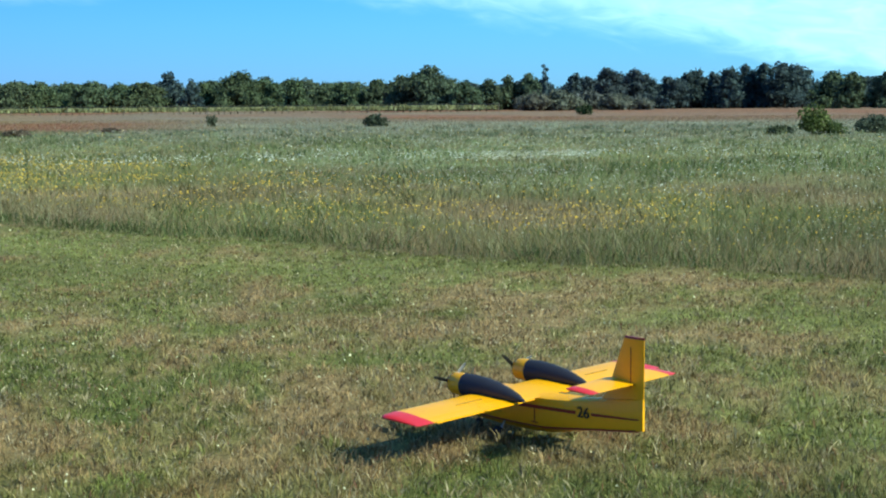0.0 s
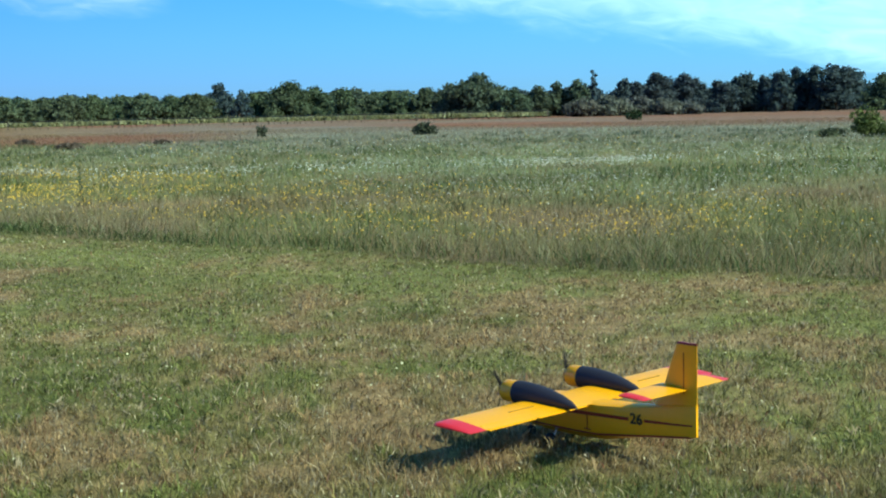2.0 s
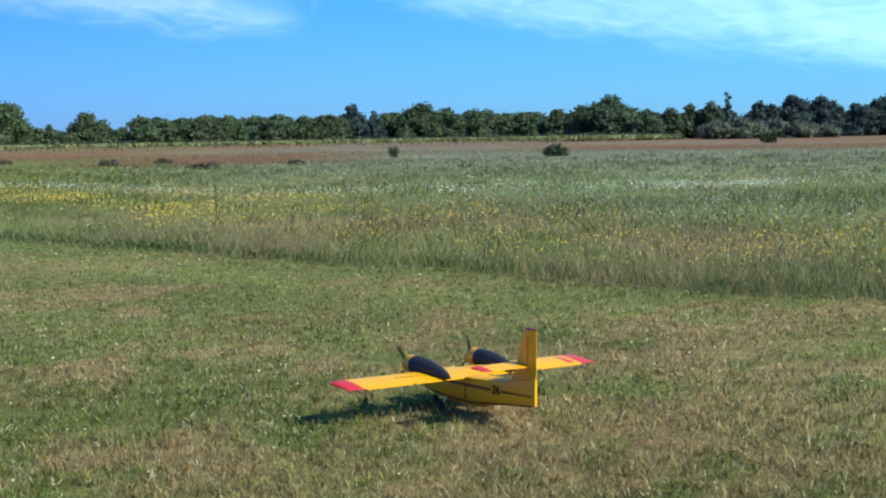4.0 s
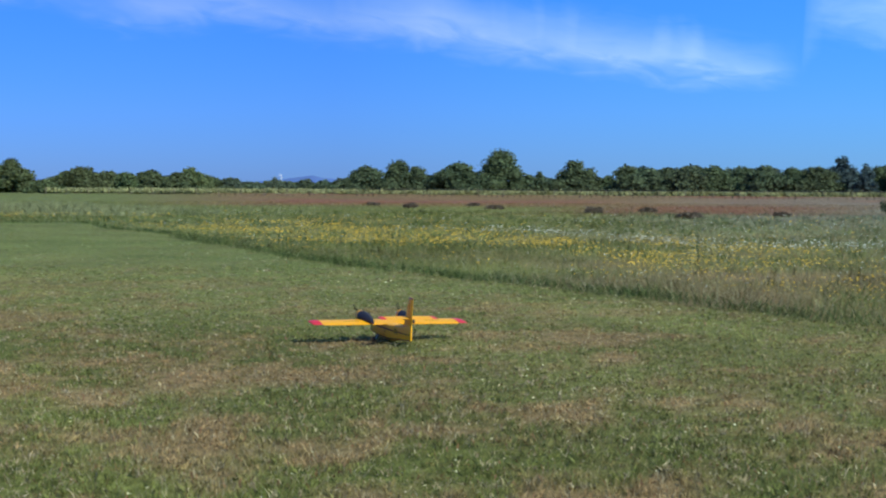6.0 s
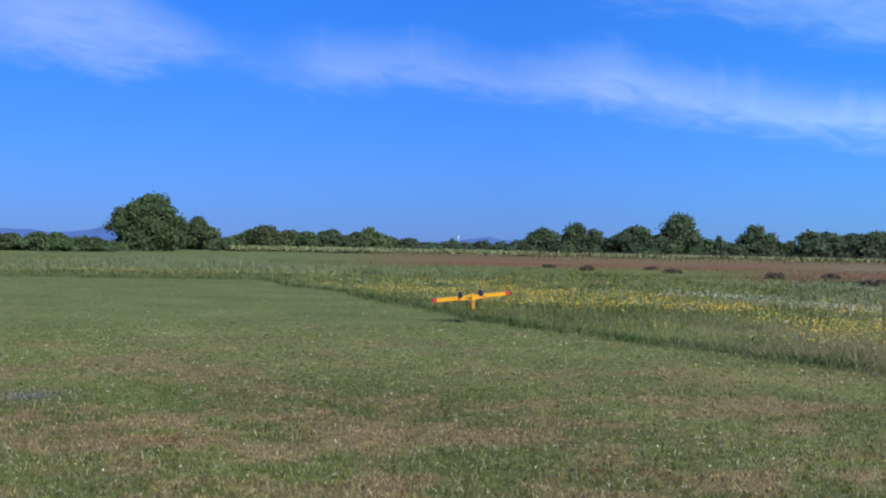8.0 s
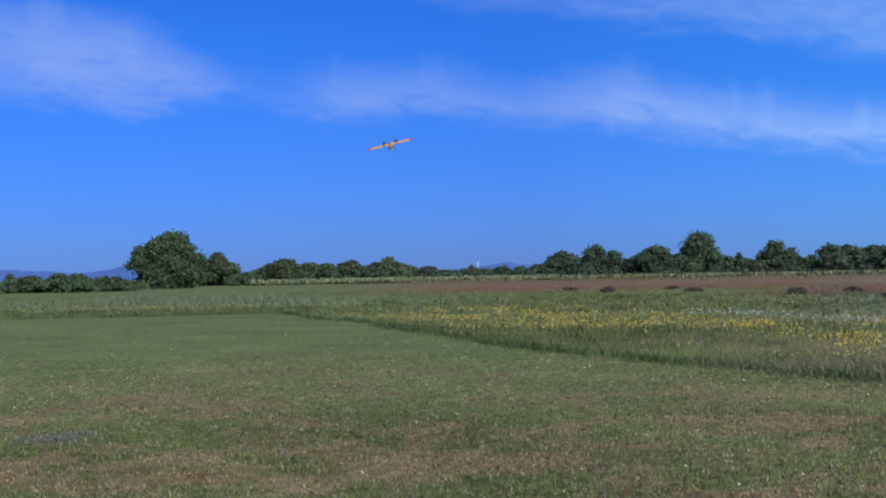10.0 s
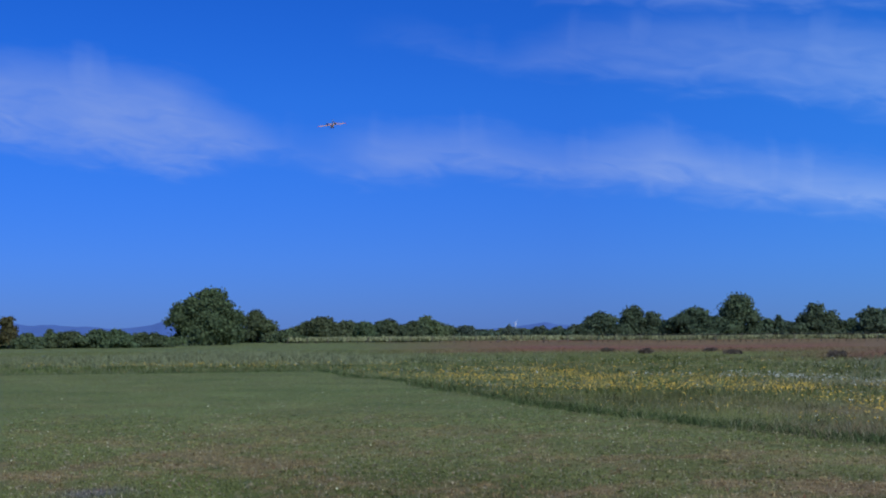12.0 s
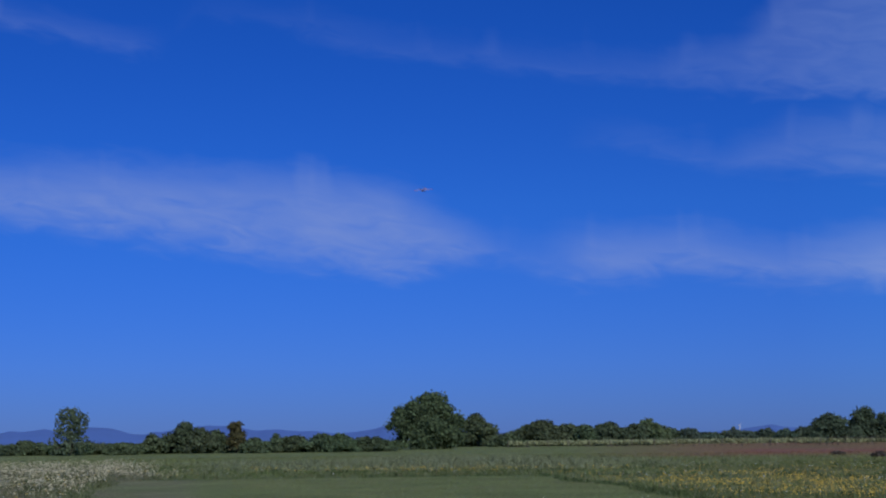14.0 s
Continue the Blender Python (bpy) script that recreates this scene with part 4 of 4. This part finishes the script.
def build_aircraft():
    plane = new("model_aircraft")
    tagged(plane, "yellow radio-controlled twin-engined flying boat with red tips", "model aircraft")
    bm = bmesh.new()
    loft(bm, [hull_ring(*h) for h in HULL])
    fus = smooth_part("fuselage", bm, YELLOW, plane)
    # dark keel strip along each chine
    for s in (1, -1):
        bm = bmesh.new()
        prev = None
        for k in range(25):
            x = 0.29 - k * 1.09 / 24
            w, top, side, keel = hull_at(x)
            y = s * (w + 0.0025)
            cur = [bm.verts.new((x, y, side + 0.003)), bm.verts.new((x, y, side - 0.003)), bm.verts.new((x, y - s * 0.012, side - 0.009)), bm.verts.new((x, y - s * 0.012, side + 0.003))]
            if prev:
                for i in range(4):
                    bm.faces.new((prev[i], prev[(i + 1) % 4], cur[(i + 1) % 4], cur[i]))
            prev = cur
        smooth_part("chine_strip", bm, DARKRED, fus, "dark red strip along the hull's chine")
        # red cheat line from nose to tail, broken by the number
        for a0, a1 in ((0.26, -0.487), (-0.572, -0.815)):
            bm = bmesh.new()
            prev = None
            for k in range(13):
                x = a0 + (a1 - a0) * k / 12
                w, top, side, keel = hull_at(x)
                z = float(np.interp(x, (-0.82, -0.3, 0.3), (0.208, 0.192, 0.165)))
                t = float(np.interp(x, (-0.82, -0.5, 0.3), (0.003, 0.0075, 0.009)))
                y = s * (w + 0.0022)
                cur = [bm.verts.new((x, y, z + t)), bm.verts.new((x, y, z - t)), bm.verts.new((x, y - s * 0.004, z - t)), bm.verts.new((x, y - s * 0.004, z + t))]
                if prev:
                    for i in range(4):
                        bm.faces.new((prev[i], prev[(i + 1) % 4], cur[(i + 1) % 4], cur[i]))
                prev = cur
            smooth_part("stripe", bm, DARKRED, fus, "dark red stripe along the hull")
        # number on the side
        cu = bpy.data.curves.new("number", "FONT")
        cu.body, cu.size, cu.extrude, cu.offset, cu.align_x, cu.align_y = "26", 0.068, 0.0008, 0.0014, "CENTER", "CENTER"
        cu.materials.append(BLACK)
        num = new("number", cu)
        num.parent = fus
        slope = math.degrees(math.atan2(0.062 - 0.046, 0.15))
        w = hull_at(-0.53)[0]
        num.matrix_local = pose(-0.53, s * (w + 0.0035), 0.201, 90, 0, 180 + slope if s > 0 else -slope)
        tagged(num, "black painted number")
        # side hatch and its catch
        bm = bmesh.new()
        w = hull_at(-0.245)[0]
        box(bm, -0.247, -0.243, s * (w + 0.0005), s * (w + 0.003), 0.115, 0.19)
        box(bm, -0.265, -0.225, s * (w + 0.0005), s * (w + 0.003), 0.113, 0.118)
        part("hatch_seam", bm, DARKRED, fus, "thin dark seam with a catch")
        # cockpit side window
        bm = bmesh.new()
        x0, x1 = 0.20, 0.275
        w0, w1 = hull_at(x0)[0], hull_at(x1)[0]
        p = [(x0, s * (w0 + 0.002), 0.165), (x0, s * (w0 + 0.002), 0.190), (x1 - 0.02, s * (w1 + 0.006), 0.178), (x1, s * (w1 + 0.003), 0.165)]
        vs = [bm.verts.new(q) for q in p] + [bm.verts.new((q[0], q[1] - s * 0.006, q[2])) for q in p]
        bm.faces.new(vs[:4])
        bm.faces.new(vs[4:][::-1])
        for i in range(4):
            bm.faces.new((vs[i], vs[(i + 1) % 4], vs[4 + (i + 1) % 4], vs[4 + i]))
        smooth_part("cockpit_window", bm, GLAZE, fus, "dark cockpit window")
    # wing: centre with two outer halves and red tips
    zw = 0.236
    bm = bmesh.new()
    loft(bm, [wing_section(y, zw, 0.0, 0.269, 0.078) for y in (-0.735, -0.4, 0.0, 0.4, 0.735)])
    wing = smooth_part("wing", bm, YELLOW, plane)
    for s in (1, -1):
        bm = bmesh.new()
        loft(bm, [wing_section(s * y, zw + dz, x0, c, th) for y, dz, x0, c, th in ((0.735, 0, 0.0004, 0.2698, 0.08), (0.80, 0, -0.006, 0.262, 0.075), (0.822, 0, -0.02, 0.245, 0.06), (0.830, 0, -0.04, 0.22, 0.03))])
        smooth_part("wing_tip", bm, RED, wing, "red wing tip")
        # aileron and flap, each hinged a little below the wing's line
        for nm, y0, y1 in (("aileron", 0.43, 0.72), ("flap", 0.10, 0.415)):
            bm = bmesh.new()
            sec = []
            for y in (y0, y1):
                sec.append([(-0.212, s * y, zw + 0.0085), (-0.275, s * y, zw - 0.003), (-0.275, s * y, zw - 0.0055), (-0.212, s * y, zw - 0.0065)])
            loft(bm, sec)
            part(nm, bm, YELLOW, wing)
        for y in (0.30, 0.45):
            bm = bmesh.new()
            box(bm, -0.20, -0.188, s * y - 0.003, s * y + 0.003, zw - 0.03, zw - 0.004, 0.001)
            box(bm, -0.25, -0.188, s * y - 0.001, s * y + 0.001, zw - 0.028, zw - 0.026)
            part("control_horn", bm, BLACK, wing, "black control horn with push rod")
        bm = bmesh.new()
        box(bm, -0.147, -0.142, s * (0.40 if s > 0 else 0.48) - 0.08, s * (0.40 if s > 0 else 0.48) + 0.08, zw + 0.009, zw + 0.0158)
        part("wing_groove", bm, material("dark_yellow_seam", (0.30, 0.15, 0.01), 0.5), wing, "dark seam across the wing")
        # nacelle with cowl and propeller
        yn = 0.221 * s
        prof = [(0.142, 0.030, 0.270), (0.140, 0.046, 0.270), (0.128, 0.052, 0.270), (0.06, 0.054, 0.271)]
        bm = bmesh.new()
        loft(bm, [[(x, yn + r * math.cos(k * math.pi / 14), z + r * math.sin(k * math.pi / 14)) for k in range(28)] for x, r, z in prof])
        nac = smooth_part("cowl", bm, YELLOW, plane, "yellow engine cowl")
        prof = [(0.062, 0.0535, 0.271), (0.0, 0.053, 0.273), (-0.08, 0.049, 0.273), (-0.16, 0.041, 0.270), (-0.23, 0.030, 0.265), (-0.285, 0.018, 0.258), (-0.316, 0.006, 0.252)]
        bm = bmesh.new()
        loft(bm, [[(x, yn + r * math.cos(k * math.pi / 14), z + r * 1.02 * math.sin(k * math.pi / 14)) for k in range(28)] for x, r, z in prof])
        smooth_part("nacelle", bm, NAVY, plane, "dark blue tapered engine nacelle")
        bm = bmesh.new()
        loft(bm, [[(x, yn + r * math.cos(k * math.pi / 14), 0.270 + r * math.sin(k * math.pi / 14)) for k in range(28)] for x, r in ((0.1425, 0.045), (0.146, 0.044), (0.146, 0.030), (0.1435, 0.029))])
        smooth_part("cowl_ring", bm, BLACK, nac, "black cowl opening")
        prop = new("propeller")
        prop.parent = plane
        prop.matrix_local = pose(0.158, yn, 0.270)
        tagged(prop, "black three-bladed propeller")
        bm = bmesh.new()
        loft(bm, [[(x, r * math.cos(k * math.pi / 8), r * math.sin(k * math.pi / 8)) for k in range(16)] for x, r in ((-0.014, 0.010), (-0.004, 0.013), (0.010, 0.011), (0.022, 0.003))])
        smooth_part("spinner", bm, BLACK, prop)
        for k in range(3):
            bm = bmesh.new()
            sec = []
            for d, c, tw in ((0.008, 0.009, 50), (0.03, 0.017, 38), (0.07, 0.019, 24), (0.11, 0.014, 17), (0.126, 0.005, 15)):
                q = radians(tw)
                ring = []
                for ux, uz in ((0.5, 0), (0.2, 0.09), (-0.5, 0), (-0.2, -0.07)):
                    ring.append(Vector((ux * c * math.sin(q) + uz * c * math.cos(q), ux * c * math.cos(q) - uz * c * math.sin(q), d)))
                sec.append(ring)
            rot = Matrix.Rotation(radians(120 * k), 3, "X")
            loft(bm, [[rot @ v for v in ring] for ring in sec])
            smooth_part("blade", bm, BLACK, prop)
        PROPS.append((prop, yn, s))
    # fin with rudder, red-black cap; tailplane half way up
    bm = bmesh.new()

    def fin_ring(z, xf, xr, t):
        return [(xf, 0, z), (xf - 0.02, t, z), (xr + 0.02, t * 0.7, z), (xr, 0.0012, z), (xr, -0.0012, z), (xr + 0.02, -t * 0.7, z), (xf - 0.02, -t, z)]

    loft(bm, [fin_ring(0.262, -0.585, -0.834, 0.010), fin_ring(0.32, -0.632, -0.835, 0.010), fin_ring(0.44, -0.675, -0.836, 0.009), fin_ring(0.566, -0.724, -0.837, 0.007)])
    fin = smooth_part("fin", bm, YELLOW, plane)
    bm = bmesh.new()
    loft(bm, [fin_ring(0.566, -0.723, -0.838, 0.0075), fin_ring(0.576, -0.730, -0.838, 0.006)])
    smooth_part("fin_cap", bm, DARKRED, fin, "dark red fin cap")
    for s in (1, -1):
        bm = bmesh.new()
        box(bm, -0.768, -0.765, s * 0.0068, s * 0.0095, 0.345, 0.53)
        part("rudder_seam", bm, DARKRED, fin, "thin dark rudder hinge line")
    zs = 0.366
    bm = bmesh.new()
    loft(bm, [wing_section(y, zs, x0, c, 0.085) for y, x0, c in ((-0.245, -0.626, 0.160), (0, -0.612, 0.178), (0.245, -0.626, 0.160))])
    tail = smooth_part("tailplane", bm, YELLOW, plane)
    for s in (1, -1):
        bm = bmesh.new()
        loft(bm, [wing_section(s * y, zs, x0, c, th) for y, x0, c, th in ((0.245, -0.6255, 0.1606, 0.087), (0.28, -0.629, 0.155, 0.08), (0.295, -0.645, 0.135, 0.03))])
        smooth_part("tailplane_tip", bm, RED, tail, "red tailplane tip")
    # undercarriage
    for nm, x, y, top in (("main_gear", -0.05, 0.12, 0.10), ("main_gear", -0.05, -0.12, 0.10), ("nose_gear", 0.20, 0.0, 0.07)):
        bm = bmesh.new()
        limb(bm, (x, y * 0.55, top), (x, y, 0.03), 0.005, 0.005, 8)
        limb(bm, (x, y - 0.016, 0.03), (x, y + 0.016, 0.03), 0.0022, 0.0022, 8)
        leg = smooth_part(nm, bm, STEEL, plane, "bent steel wire leg")
        bm = bmesh.new()
        r = 0.036 if y else 0.025
        prof = [(-0.010, 0.45), (-0.011, 0.8), (-0.007, 0.97), (0, 1.0), (0.007, 0.97), (0.011, 0.8), (0.010, 0.45)]
        loft(bm, [[(r * k * math.cos(g * math.pi / 12), d, r * k * math.sin(g * math.pi / 12)) for g in range(24)] for d, k in prof])
        wheel = smooth_part("wheel", bm, RUBBER, plane, "small black rubber wheel")
        wheel.matrix_local = pose(x, y, r)
        WHEELS.append((wheel, x, y, r))
        bm = bmesh.new()
        limb(bm, (0, -0.0125, 0), (0, 0.0125, 0), r * 0.4, r * 0.4, 12)
        part("hub", bm, BLACK, wheel)
    return plane


PROPS, WHEELS = [], []
SWARD, MEADOW = 430000, 370000
build_sward()
build_meadow()
build_flowers()
build_trees()
build_underwood()
build_shrubs()
build_weed()
build_vineyard()
build_hills()
build_turbine()
aircraft = build_aircraft()


# ---- what moves ----
def stand(x, y, z, heading, nose, bank):
    """The aircraft's pose: heading in degrees from +x towards +y, nose up, left wing up."""
    return pose(x, y, z, 0, 0, heading) @ pose(0, 0, 0, 0, -nose, 0) @ pose(0, 0, 0, bank, 0, 0)


def motions():
    walk(aircraft, [
        (0.0, stand(2.03, 6.68, 0, 118.9, 0.8, -1.4)),
        (2.2, stand(2.03, 6.68, 0, 118.9, 0.8, -1.4)),
        (2.7, stand(2.02, 6.70, 0, 118.8, 0.8, -1.0)),
        (3.3, stand(1.80, 7.13, 0, 117, 1.0, 0)),
        (3.8, stand(1.36, 7.95, 0, 115, 1.5, 0)),
        (4.3, stand(0.73, 9.06, 0, 113, 1.6, 0)),
        (4.5, stand(0.415, 9.35, 0.0, 112.6, -2.2, 3.4)),
        (5.0, stand(-0.53, 10.98, -0.025, 120.7, -4.0, 6.8)),
        (5.5, stand(-1.88, 12.92, -0.02, 130.0, 4.0, 0)),
        (6.0, stand(-3.58, 14.80, -0.015, 122.6, 4.1, 0.9)),
        (6.5, stand(-5.12, 16.99, 0.0, 107.3, 2.5, 1.9)),
        (7.0, stand(-6.13, 19.65, -0.02, 105.6, 2.2, 0.3)),
        (7.5, stand(-7.24, 23.55, 0.02, 108.2, 6.3, 0.5)),
        (8.0, stand(-9.2, 30.1, 0.35, 110, 14, -7)),
        (8.2, stand(-9.9, 32.2, 0.75, 110, 17, -8)),
        (9.2, stand(-14.8, 42.5, 4.0, 112, 18, -13)),
        (10.3, stand(-21.2, 53.7, 7.4, 114, 14, -15)),
        (10.5, stand(-22.5, 55.6, 8.3, 114, 11, -18)),
        (11.0, stand(-26.0, 62.2, 9.6, 116, 8.5, -17)),
        (11.5, stand(-29.9, 68.8, 11.3, 118, 9, -13)),
        (12.0, stand(-35.1, 76.4, 13.4, 122, 12, -9)),
        (12.5, stand(-41.1, 84.7, 16.1, 124, 12, -4)),
        (13.0, stand(-49.6, 96.9, 19.45, 126, 12, -3)),
        (13.5, stand(-58.4, 107.9, 22.2, 126, 12, -3)),
        (14.0, stand(-67.1, 118.2, 24.6, 126, 12, -6)),
    ])
    last = frame(14.0) - 1
    for prop, yn, s in PROPS:
        rows, angle = [], 50.0 * s if s > 0 else -50.0
        for k in range(last + 1):
            t = k / FPS
            rows.append((t, pose(0.158, yn, 0.270, angle, 0, 0)))
            angle += min(86.0, max(0.0, (t - 0.42) * 400))
        walk(prop, rows)
    for wheel, x, y, r in WHEELS:
        rows, angle = [], 0.0
        for k in range(last + 1):
            t = k / FPS
            rows.append((t, pose(x, y, r, 0, angle, 0)))
            if t < 7.6:
                angle += min(80.0, max(0.0, (t - 2.7) * 90))
            else:
                angle += max(0.0, 80.0 - (t - 7.6) * 30)
        walk(wheel, rows)


motions()
